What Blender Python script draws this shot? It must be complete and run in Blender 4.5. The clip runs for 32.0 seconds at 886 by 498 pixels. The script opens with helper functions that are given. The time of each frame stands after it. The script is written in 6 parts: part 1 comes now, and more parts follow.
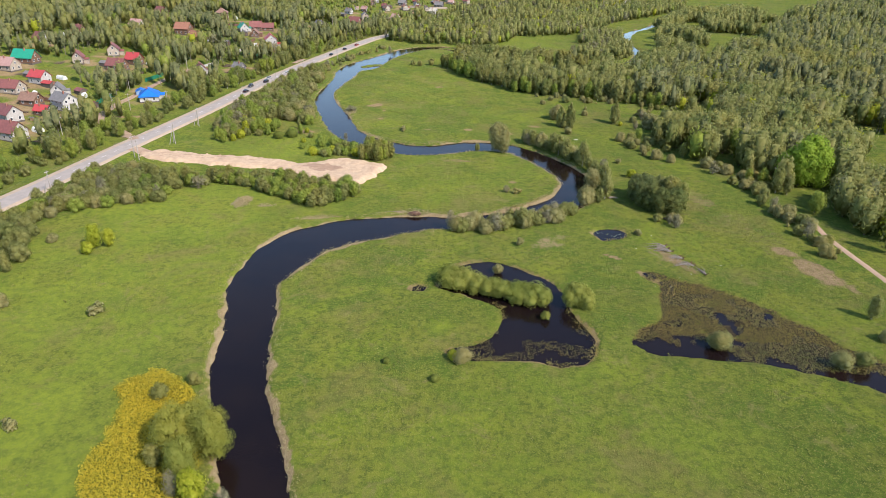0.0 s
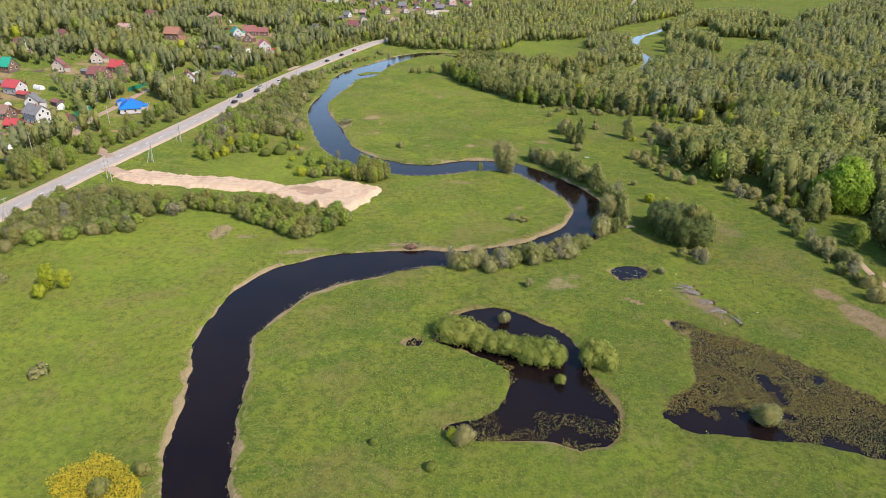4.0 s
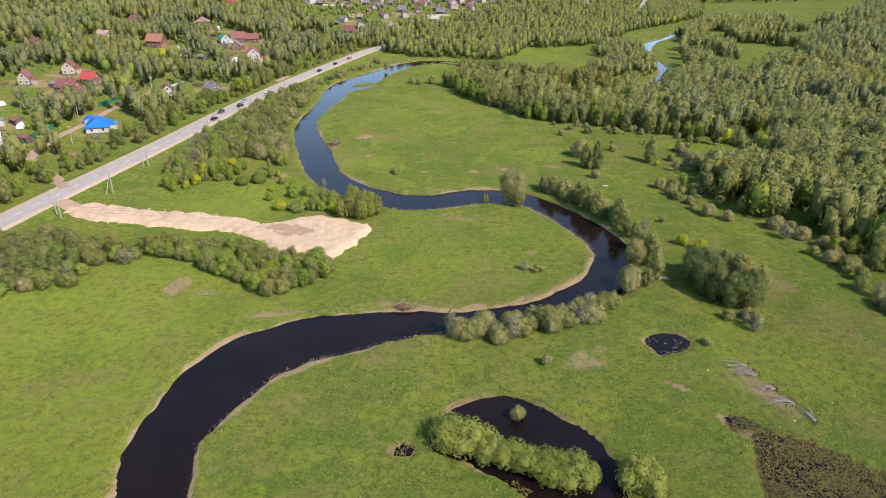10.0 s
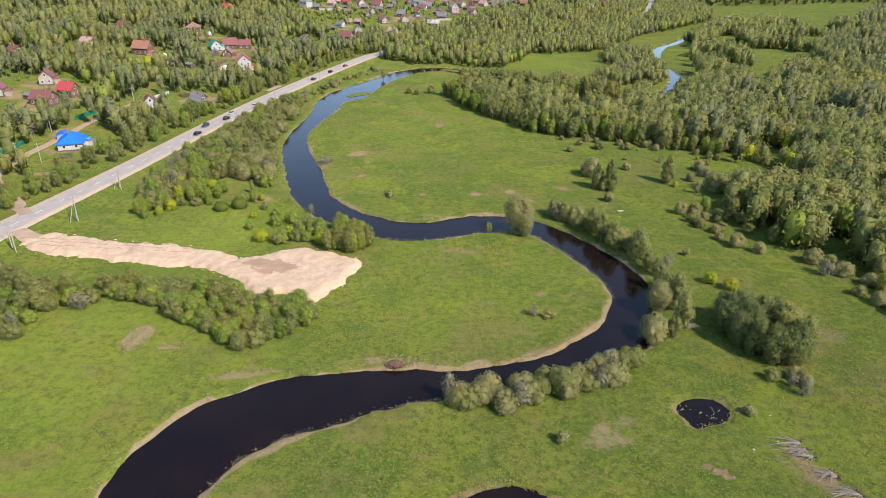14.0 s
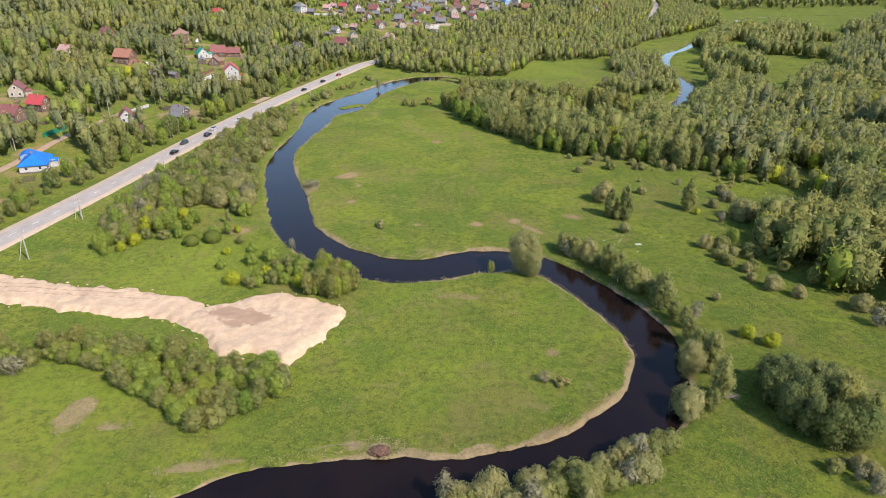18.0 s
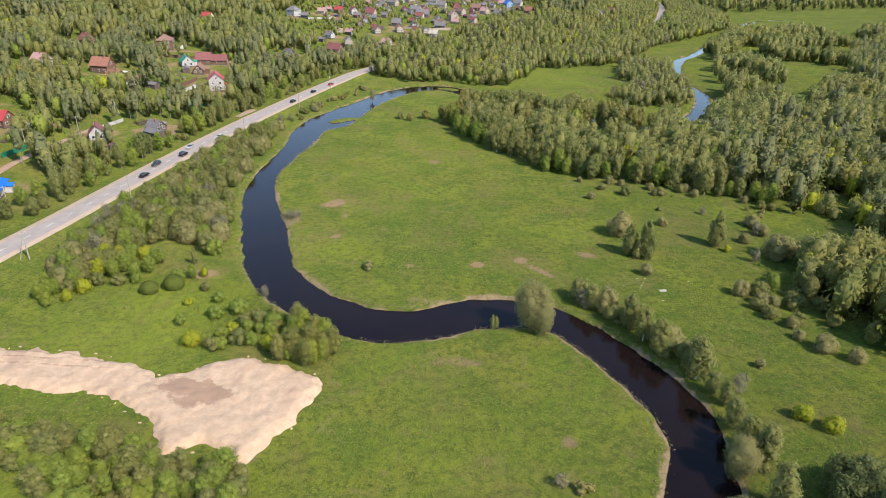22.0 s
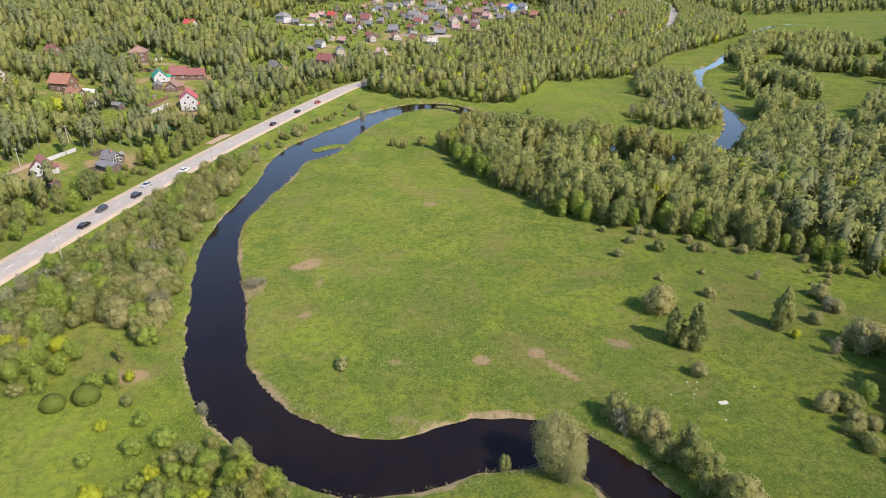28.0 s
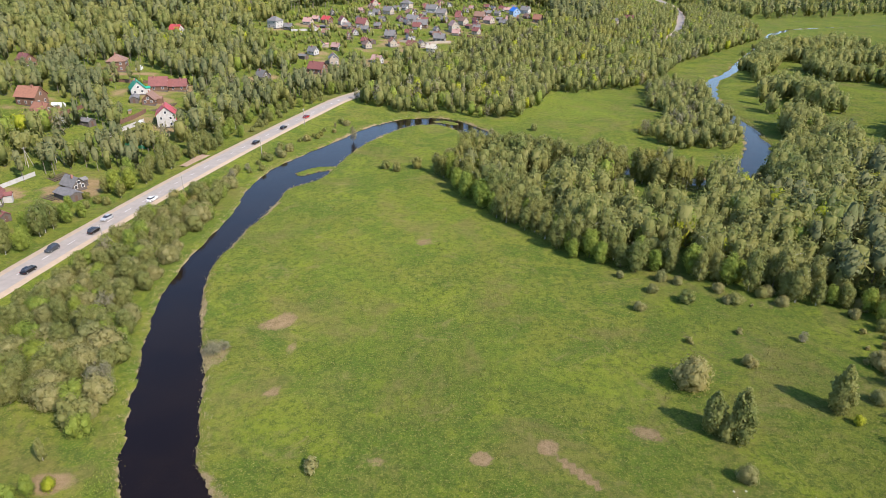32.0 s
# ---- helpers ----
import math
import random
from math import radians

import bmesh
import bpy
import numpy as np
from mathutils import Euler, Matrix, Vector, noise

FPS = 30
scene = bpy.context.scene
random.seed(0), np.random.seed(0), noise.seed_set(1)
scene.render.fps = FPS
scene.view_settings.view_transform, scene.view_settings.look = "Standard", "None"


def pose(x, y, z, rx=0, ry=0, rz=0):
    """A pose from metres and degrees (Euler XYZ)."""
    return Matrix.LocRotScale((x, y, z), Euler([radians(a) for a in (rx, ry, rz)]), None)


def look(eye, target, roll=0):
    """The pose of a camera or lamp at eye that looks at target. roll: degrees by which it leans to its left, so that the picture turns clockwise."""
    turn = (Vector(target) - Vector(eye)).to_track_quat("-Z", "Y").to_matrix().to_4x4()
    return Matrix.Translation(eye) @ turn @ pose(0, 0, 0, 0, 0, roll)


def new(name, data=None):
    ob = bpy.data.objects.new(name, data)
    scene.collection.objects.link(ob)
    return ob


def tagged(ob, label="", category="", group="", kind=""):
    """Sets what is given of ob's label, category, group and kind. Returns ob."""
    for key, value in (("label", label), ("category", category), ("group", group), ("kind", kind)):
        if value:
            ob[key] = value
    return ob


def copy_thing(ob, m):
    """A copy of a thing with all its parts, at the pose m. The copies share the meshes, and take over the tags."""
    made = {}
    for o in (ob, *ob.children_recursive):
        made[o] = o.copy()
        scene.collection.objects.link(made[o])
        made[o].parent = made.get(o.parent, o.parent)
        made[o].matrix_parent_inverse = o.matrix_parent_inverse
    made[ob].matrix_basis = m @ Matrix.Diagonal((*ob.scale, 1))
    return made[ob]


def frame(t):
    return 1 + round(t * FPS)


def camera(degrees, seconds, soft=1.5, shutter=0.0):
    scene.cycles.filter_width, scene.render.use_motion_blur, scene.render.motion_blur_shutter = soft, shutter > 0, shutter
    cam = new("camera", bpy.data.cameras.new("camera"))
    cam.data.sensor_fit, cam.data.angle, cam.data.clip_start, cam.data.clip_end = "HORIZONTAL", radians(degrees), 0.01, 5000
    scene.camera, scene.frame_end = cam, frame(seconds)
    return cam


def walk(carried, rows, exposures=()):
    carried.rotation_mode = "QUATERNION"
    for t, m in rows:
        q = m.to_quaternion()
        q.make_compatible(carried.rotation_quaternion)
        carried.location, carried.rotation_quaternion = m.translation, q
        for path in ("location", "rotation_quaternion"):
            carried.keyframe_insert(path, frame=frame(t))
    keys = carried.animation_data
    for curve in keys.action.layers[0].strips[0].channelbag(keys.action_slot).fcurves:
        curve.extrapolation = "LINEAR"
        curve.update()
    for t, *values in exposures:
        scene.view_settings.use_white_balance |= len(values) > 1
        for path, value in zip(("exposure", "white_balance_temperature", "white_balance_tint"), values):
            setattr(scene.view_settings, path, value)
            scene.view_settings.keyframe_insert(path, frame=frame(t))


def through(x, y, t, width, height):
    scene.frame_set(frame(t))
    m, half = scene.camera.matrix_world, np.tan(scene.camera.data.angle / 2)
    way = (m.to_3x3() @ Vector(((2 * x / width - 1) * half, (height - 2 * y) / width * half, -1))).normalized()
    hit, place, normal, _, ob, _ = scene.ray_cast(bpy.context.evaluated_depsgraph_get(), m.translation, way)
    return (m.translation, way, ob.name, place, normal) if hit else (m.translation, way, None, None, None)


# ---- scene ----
import itertools

cam = camera(68.8, 32.0, soft=0.7)
PATH = [
    (0, (0.00, -0.00, 80.00), (0.00, 134.85, 14.32), 1.04),
    (2, (0.25, 11.76, 80.21), (0.03, 146.62, 14.54), 1.04),
    (4, (0.47, 23.37, 80.34), (0.04, 158.25, 14.70), 1.05),
    (6, (0.59, 34.51, 80.28), (0.02, 169.40, 14.69), 1.02),
    (8, (0.70, 45.53, 80.12), (-0.01, 180.47, 14.60), 0.99),
    (10, (0.85, 56.74, 79.91), (-0.03, 191.70, 14.46), 0.99),
    (12, (1.06, 68.09, 79.70), (-0.00, 203.11, 14.37), 0.98),
    (14, (1.35, 79.51, 79.57), (0.10, 214.66, 14.50), 0.91),
    (16, (1.68, 91.37, 79.49), (0.29, 226.65, 14.70), 0.84),
    (18, (2.06, 104.09, 79.48), (0.67, 239.43, 14.82), 0.82),
    (20, (2.45, 117.38, 79.56), (1.06, 252.75, 14.97), 0.82),
    (22, (2.78, 131.15, 79.74), (1.25, 266.53, 15.16), 0.80),
    (24, (3.09, 145.26, 80.05), (1.39, 280.62, 15.44), 0.77),
    (26, (3.37, 159.62, 80.56), (1.47, 294.95, 15.88), 0.69),
    (28, (3.69, 173.98, 81.16), (1.62, 309.27, 16.40), 0.63),
    (30, (4.16, 187.97, 81.79), (1.98, 323.23, 16.98), 0.65),
    (32, (4.67, 201.85, 82.43), (2.40, 337.09, 17.59), 0.70),
]
walk(cam, [(t, look(eye, target, roll)) for t, eye, target, roll in PATH], exposures=((0, 1.12), (14, 1.15), (18, 1.18), (21, 1.1), (25, 1.05), (28, 1.26), (32, 1.2)))

# ---- daylight: clear sky, sun behind the right shoulder ----
TO_SUN = Vector((0.54, -0.48, 0.68)).normalized()
world = bpy.data.worlds.new("sky")
scene.world = world
world.use_nodes = True
sky = world.node_tree.nodes.new("ShaderNodeTexSky")
sky.sky_type, sky.sun_disc = "NISHITA", False
sky.sun_elevation, sky.sun_rotation = math.asin(TO_SUN.z), math.atan2(TO_SUN.x, TO_SUN.y)
sky.air_density, sky.dust_density, sky.ozone_density = 1.0, 0.4, 2.0
back = world.node_tree.nodes["Background"]
back.inputs["Strength"].default_value = 0.15
world.node_tree.links.new(sky.outputs[0], back.inputs["Color"])
sun = new("sun", bpy.data.lights.new("sun", "SUN"))
sun.data.energy, sun.data.angle, sun.data.color = 3.6, radians(0.53), (1.0, 0.862, 0.75)
sun.matrix_world = look(TO_SUN * 200, (0, 0, 0))

# ---- small numeric helpers ----
def curve(points, step):
    """A smooth line through control points (rows of any width), about one row per step metres."""
    p = np.array(points, float)
    p = np.vstack([2 * p[0] - p[1], p, 2 * p[-1] - p[-2]])
    out = []
    for i in range(1, len(p) - 2):
        n = max(2, int(np.hypot(*(p[i + 1] - p[i])[:2]) / step))
        s = (np.arange(n) / n)[:, None]
        a, b, c, d = p[i - 1], p[i], p[i + 1], p[i + 2]
        out.append(0.5 * (2 * b + (c - a) * s + (2 * a - 5 * b + 4 * c - d) * s**2 + (3 * b - a - 3 * c + d) * s**3))
    return np.vstack(out + [p[-2:-1]])


def near_line(x, y, line):
    """Distance to a line of rows x, y, (width), its third column there, and the side (+1: left of its way)."""
    best = np.full(x.shape, 1e18)
    third, side = np.zeros(x.shape), np.zeros(x.shape)
    for a, b in zip(line[:-1], line[1:]):
        dx, dy = b[0] - a[0], b[1] - a[1]
        s = np.clip(((x - a[0]) * dx + (y - a[1]) * dy) / (dx * dx + dy * dy + 1e-9), 0, 1)
        d = (x - a[0] - s * dx) ** 2 + (y - a[1] - s * dy) ** 2
        hit = d < best
        best = np.where(hit, d, best)
        if line.shape[1] > 2:
            third = np.where(hit, a[2] + s * (b[2] - a[2]), third)
        side = np.where(hit, np.sign(dx * (y - a[1]) - dy * (x - a[0])), side)
    return np.sqrt(best), third, side


def inside(x, y, poly):
    """Signed distance to a closed outline, negative inside."""
    p = np.array(poly, float)
    d, _, _ = near_line(x, y, np.vstack([p, p[:1]]))
    odd = np.zeros(x.shape, bool)
    for a, b in zip(p, np.roll(p, -1, 0)):
        cross = ((a[1] > y) != (b[1] > y)) & (x < (b[0] - a[0]) * (y - a[1]) / (b[1] - a[1] + 1e-12) + a[0])
        odd ^= cross
    return np.where(odd, -d, d)


def closed(points, step):
    p = list(points)
    return curve([*p, p[0]], step)[:-1]


def grain(x, y, size, seed=0):
    """Smooth value noise, -1 to 1, with bumps of about the given size."""
    u, v = np.asarray(x, float) / size, np.asarray(y, float) / size
    i, j = np.floor(u).astype(np.int64), np.floor(v).astype(np.int64)
    s, t = u - i, v - j
    s, t = s * s * (3 - 2 * s), t * t * (3 - 2 * t)

    def value(a, b):
        h = (a * 374761393 + b * 668265263 + seed * 974711) & 0xFFFFFFFF
        h = ((h ^ (h >> 13)) * 1274126177) & 0xFFFFFFFF
        return ((h ^ (h >> 16)) & 0xFFFF) / 32767.5 - 1

    return (value(i, j) * (1 - s) + value(i + 1, j) * s) * (1 - t) + (value(i, j + 1) * (1 - s) + value(i + 1, j + 1) * s) * t


def ramp(v, a, b):
    s = np.clip((v - a) / (b - a), 0, 1)
    return s * s * (3 - 2 * s)


# ---- the plan: river, road, ponds, sand, open ground (metres) ----
RIVER_NEAR = [(-60, -190, 12), (-30, -130, 12), (-8, -70, 12), (-7, -20, 12), (-13, 20, 12), (-21.5, 50, 11), (-29.8, 76, 10.4), (-38.8, 99, 10.4), (-42, 112, 11.5), (-44.2, 127, 10.8), (-47.6, 141, 12),
    (-46, 152.5, 15), (-40.8, 166, 17.8), (-32, 174.3, 17.5), (-20, 179.3, 15.5), (-8, 182.6, 11.5), (4, 184.3, 9), (18, 187.5, 8.5), (28, 192, 10),
    (36.5, 198.5, 11.5), (43.5, 206, 12.5), (46.8, 216, 10), (47.6, 226, 11), (44, 238, 11), (36, 252, 10), (29.5, 260, 10), (21, 264, 12.5),
    (9, 263.6, 13.5), (-3.5, 258.3, 13), (-15, 258.2, 13.5), (-26.3, 263.6, 12.5), (-36.5, 272.6, 12), (-44.5, 283.5, 12.5), (-49.5, 297, 13)]
RIVER_FAR = [(-49.5, 297, 13), (-55, 314, 12.5), (-61, 332, 11), (-65, 348, 9.5), (-66.3, 363, 8.5), (-65, 382, 9), (-63, 404, 11.5), (-63, 424, 14.5),
    (-56.5, 441, 23), (-50.5, 461, 19), (-42.5, 482, 14), (-32.5, 504, 14), (-19, 520, 13.5), (-4, 523, 13), (7, 515, 11), (19, 497, 12),
    (34, 478, 9.5), (54, 462, 10), (80, 446, 9), (104, 438, 9), (122, 453, 10.5), (138, 480, 10), (146, 505, 7.5), (149, 526, 7), (150, 565, 8),
    (161, 609, 8.5), (178, 645, 6.5), (198, 672, 5.5), (242, 750, 4.5), (289, 827, 5), (316, 880, 6), (341, 911, 5), (375, 938, 4), (520, 985, 3), (800, 1000, 3)]
ROAD = [(-190, -60), (-170, 60), (-141, 186), (-128.5, 253), (-117.5, 310), (-107, 373), (-91.5, 447), (-69.5, 530), (-53.5, 575), (-20, 618), (60, 660), (150, 740), (230, 900), (300, 1150), (330, 1500)]
POND = [(-2, 143), (3, 154), (13, 158), (22, 152), (29, 144), (31, 131), (34, 122), (32, 113), (26, 110), (18, 112), (8, 112), (1, 115), (8, 118.5), (13, 124), (13.5, 133), (6, 138.5)]
PONDLET = [(-8, 142), (-6, 143.6), (-4.2, 142.6), (-5, 140.8), (-7.4, 140.7)]
POND_EAST = [(44, 177), (47, 180), (52, 181), (55, 177.5), (53, 174), (47.5, 172.5)]
MARSH = [(39.5, 119), (45, 125), (51, 131), (54, 143), (51.5, 152), (56, 154), (64, 148), (73, 142), (83, 130), (89, 120), (97, 112), (112, 104), (112, 96), (97, 99), (88, 103), (79, 108), (69, 112), (58, 114), (47, 115)]
SAND_EDGE = [(-121, 246), (-112, 249), (-98, 246.5), (-86, 245), (-74, 243.5), (-62, 240), (-53, 237), (-46, 241), (-39, 244), (-32, 240.5), (-25, 237.5), (-21.5, 233), (-25, 224), (-31, 213), (-38, 216.5), (-45, 215.5), (-51, 222), (-60, 229), (-72, 231), (-86, 233), (-102, 235), (-116, 240)]
ISLET = [(-57, 440), (-51, 447), (-44, 449), (-43, 446), (-49, 443), (-54, 438)]
SPIT = [(-7, 522.5), (0, 524), (6, 519.5), (4.5, 517), (-1, 520)]
river = np.vstack([curve(RIVER_NEAR, 2.0), curve(RIVER_FAR, 3.0)[1:]])
road = curve(ROAD, 3.0)
pond, pondlet, pond_east = closed(POND, 1.0), closed(PONDLET, 0.6), closed(POND_EAST, 0.8)
marsh, sand, islet = closed(MARSH, 1.5), closed(SAND_EDGE, 1.5), closed(ISLET, 1.0)
HILL = np.array([(-215, -60), (-200, 60), (-165, 190), (-150, 260), (-135, 330), (-125, 390), (-112, 450), (-90, 530), (-60, 590), (-10, 630), (70, 680), (170, 770), (240, 900), (310, 1150), (340, 1500)], float)


def hill(x, y):
    """The slope under the village, beyond the road."""
    d, _, side = near_line(x, y, HILL)
    d = np.where(side > 0, d, 0)
    return 0.105 * d * ramp(d, 0, 60) * ramp(y, 120, 420) / (1 + d / 900)


def near_line_grid(gx, gy, line, reach):
    """As near_line, over a grid of sorted lines, exact within reach of the line and large beyond it."""
    shape = (len(gy), len(gx))
    best, third, side = np.full(shape, 1e8), np.zeros(shape), np.zeros(shape)
    for a, b in zip(line[:-1], line[1:]):
        i0, i1 = np.searchsorted(gx, [min(a[0], b[0]) - reach, max(a[0], b[0]) + reach])
        j0, j1 = np.searchsorted(gy, [min(a[1], b[1]) - reach, max(a[1], b[1]) + reach])
        if i1 <= i0 or j1 <= j0:
            continue
        box = np.s_[j0:j1, i0:i1]
        x, y = np.meshgrid(gx[i0:i1], gy[j0:j1])
        d, w, s = near_line(x, y, np.array([a, b]))
        hit = d < best[box]
        best[box] = np.where(hit, d, best[box])
        third[box] = np.where(hit, w, third[box])
        side[box] = np.where(hit, s, side[box])
    return best, third, side


def river_edge(x, y, near=None):
    d, w, _ = near or near_line(x, y, river)
    return d - 0.5 * w + 0.55 * grain(x, y, 4.0, 3) + 0.25 * grain(x, y, 1.7, 4)


def height(x, y):
    """Ground height without the water's beds."""
    z = hill(x, y) + 0.12 * grain(x, y, 9, 1) + 0.2 * grain(x, y, 35, 2)
    return z


def ground_z(x, y):
    return float(height(np.array([float(x)]), np.array([float(y)]))[0])


# ---- houses: x, y, turn, width, length, wall height, wall, roof, hip ----
HOUSES = [
    (-153, 334, 20, 9, 12, 3.0, "white", "blue", 1), (-149, 400, 25, 6, 8, 3.2, "white", "maroon", 0), (-131, 417, 60, 5, 7, 2.4, "dark", "slate", 0), (-193, 585, 15, 11, 11, 6.0, "brown", "rust", 1),
    (-131, 500, 20, 8, 10, 6.2, "white", "red", 0), (-163, 542, 30, 7, 9, 3.2, "white", "green", 0), (-156, 553, 100, 7, 9, 3.2, "brown", "maroon", 0), (-147, 556, 100, 6, 9, 3.0, "brown", "maroon", 0),
    (-197, 506, 80, 9, 12, 4.5, "brown", "orange", 0), (-182, 489, 70, 8, 9, 3.2, "brown", "orange", 0), (-150, 527, 10, 6, 9, 2.6, "brown", "rust", 0), (-241, 576, 60, 8, 10, 3.5, "brown", "maroon", 0),
    (-204, 702, 70, 8, 10, 4.0, "white", "red", 0), (-143, 752, 60, 10, 11, 6.0, "white", "slate", 1), (-188, 399, 75, 7, 9, 3.6, "brown", "red", 0), (-190, 381, 80, 8, 11, 3.4, "brown", "maroon", 0),
    (-208, 416, 20, 7, 9, 4.0, "cream", "maroon", 0), (-215, 387, 15, 6, 7, 4.0, "cream", "maroon", 0), (-212, 341, 70, 7, 10, 4.0, "white", "red", 0), (-240, 378, 80, 8, 14, 3.4, "brown", "green", 0),
    (-239, 360, 75, 8, 10, 3.4, "cream", "pink", 0), (-216, 322, 80, 8, 13, 3.2, "cream", "maroon", 0), (-194, 324, 20, 6, 8, 3.4, "white", "slate", 0), (-181, 305, 60, 8, 11, 5.0, "white", "slate", 0),
    (-197, 306, 80, 7, 9, 3.0, "brown", "rust", 0), (-185, 294, 80, 5, 7, 2.6, "brown", "red", 0), (-179, 260, 70, 8, 11, 4.0, "white", "maroon", 0), (-193, 282, 60, 8, 10, 4.0, "white", "maroon", 0),
    (-255, 468, 60, 7, 9, 3.5, "brown", "maroon", 0), (-232, 507, 70, 8, 10, 4.0, "cream", "pink", 0), (-259, 428, 60, 7, 9, 4.0, "white", "maroon", 0), (-228, 300, 70, 8, 10, 3.5, "brown", "maroon", 0)]
HOUSES += [
    (-121, 774, 70, 7, 8, 3.0, "cream", "pink", 0), (-107, 785, 60, 7, 9, 3.5, "brown", "red", 0), (-93, 782, 30, 7, 8, 4.0, "white", "maroon", 0), (-75, 772, 70, 8, 10, 4.5, "cream", "maroon", 0),
    (-78, 888, 20, 7, 9, 4.0, "cream", "red", 0), (-112, 596, 50, 6, 7, 2.6, "dark", "slate", 0), (-78, 648, 15, 7, 9, 4.5, "cream", "slate", 0), (-85, 627, 70, 8, 10, 3.2, "brown", "maroon", 0),
    (-50, 660, 60, 6, 8, 3.0, "white", "pink", 0), (-44, 711, 20, 6, 8, 4.0, "cream", "orange", 0), (-29, 706, 60, 7, 8, 3.4, "brown", "maroon", 0), (-9, 737, 75, 7, 10, 3.4, "dark", "slate", 0),
    (2, 777, 20, 8, 10, 6.0, "cream", "pink", 0), (-14, 703, 60, 6, 8, 3.0, "white", "cream", 0), (21, 774, 50, 6, 7, 3.4, "cream", "maroon", 0), (62, 886, 20, 9, 11, 5.5, "bluewall", "blue", 0),
    (34, 832, 50, 8, 9, 3.4, "cream", "pink", 0), (75, 913, 60, 8, 10, 4.0, "white", "slate", 0), (82, 860, 60, 8, 9, 3.4, "brown", "orange", 0), (-96, 669, 60, 6, 7, 3.0, "white", "slate", 0),
    (-35, 811, 70, 8, 12, 3.4, "cream", "slate", 0), (-27, 790, 80, 8, 14, 3.0, "brown", "slate", 0), (-46, 889, 60, 9, 12, 5.0, "cream", "slate", 1), (26, 850, 70, 8, 11, 3.4, "brown", "rust", 0),
    (161, 890, 60, 8, 11, 3.4, "cream", "slate", 0), (184, 920, 60, 8, 11, 3.4, "cream", "maroon", 0), (-48, 737, 75, 8, 9, 3.2, "dark", "slate", 0), (-62, 700, 30, 6, 8, 3.2, "cream", "rust", 0),
    (-60, 845, 60, 8, 10, 4.0, "cream", "slate", 0), (-10, 850, 70, 8, 10, 4.0, "cream", "slate", 0), (10, 815, 40, 7, 9, 4.0, "cream", "rust", 0), (-20, 870, 70, 8, 12, 4.0, "white", "slate", 0)]
house_xy = np.array([h[:2] for h in HOUSES], float)


# ---- materials ----
class Nodes:
    """A material's node tree, with one-line calls to add and link nodes."""

    def __init__(self, name):
        self.mat = bpy.data.materials.new(name)
        self.mat.use_nodes = True
        self.tree = self.mat.node_tree
        self.bsdf = self.tree.nodes["Principled BSDF"]

    def put(self, socket, value):
        if isinstance(value, bpy.types.NodeSocket):
            self.tree.links.new(value, socket)
        elif isinstance(value, (tuple, list)) and len(value) == 3 and socket.type == "RGBA":
            socket.default_value = (*value, 1)
        else:
            socket.default_value = value

    def add(self, kind, **inputs):
        node = self.tree.nodes.new("ShaderNode" + kind)
        for key, value in inputs.items():
            self.put(node.inputs[key.replace("_", " ")], value)
        return node

    def noise(self, scale, detail=3.0, rough=0.6, vector=None, distort=0.0):
        node = self.add("TexNoise", Scale=scale, Detail=detail, Roughness=rough, Distortion=distort)
        self.tree.links.new(vector or self.place(), node.inputs["Vector"])
        return node.outputs["Fac"]

    def place(self):
        return self.tree.nodes.new("ShaderNodeNewGeometry").outputs["Position"]

    def attribute(self, name, output="Fac"):
        node = self.tree.nodes.new("ShaderNodeAttribute")
        node.attribute_name = name
        return node.outputs[output]

    def channels(self, name):
        return self.add("SeparateColor", Color=self.attribute(name, "Color")).outputs

    def math(self, op, a, b=0.0, c=0.0):
        node = self.tree.nodes.new("ShaderNodeMath")
        node.operation = op
        for socket, value in zip(node.inputs, (a, b, c)):
            self.put(socket, value)
        return node.outputs[0]

    def band(self, value, low, high, a=0.0, b=1.0):
        node = self.tree.nodes.new("ShaderNodeMapRange")
        node.interpolation_type = "SMOOTHSTEP"
        for socket, v in zip(node.inputs, (value, low, high, a, b)):
            self.put(socket, v)
        return node.outputs[0]

    def mix(self, fac, a, b, kind="MIX"):
        node = self.tree.nodes.new("ShaderNodeMix")
        node.data_type, node.blend_type = "RGBA", kind
        self.put(node.inputs[0], fac)
        self.put(node.inputs[6], a)
        self.put(node.inputs[7], b)
        return node.outputs[2]

    def bump(self, value, strength=0.4, distance=0.1):
        node = self.add("Bump", Strength=strength, Distance=distance, Height=value)
        self.put(self.bsdf.inputs["Normal"], node.outputs[0])
        return node.outputs[0]

    def done(self, color, rough=0.8, metal=0.0, spec=0.3):
        for key, value in (("Base Color", color), ("Roughness", rough), ("Metallic", metal), ("Specular IOR Level", spec)):
            self.put(self.bsdf.inputs[key], value)
        return self.mat


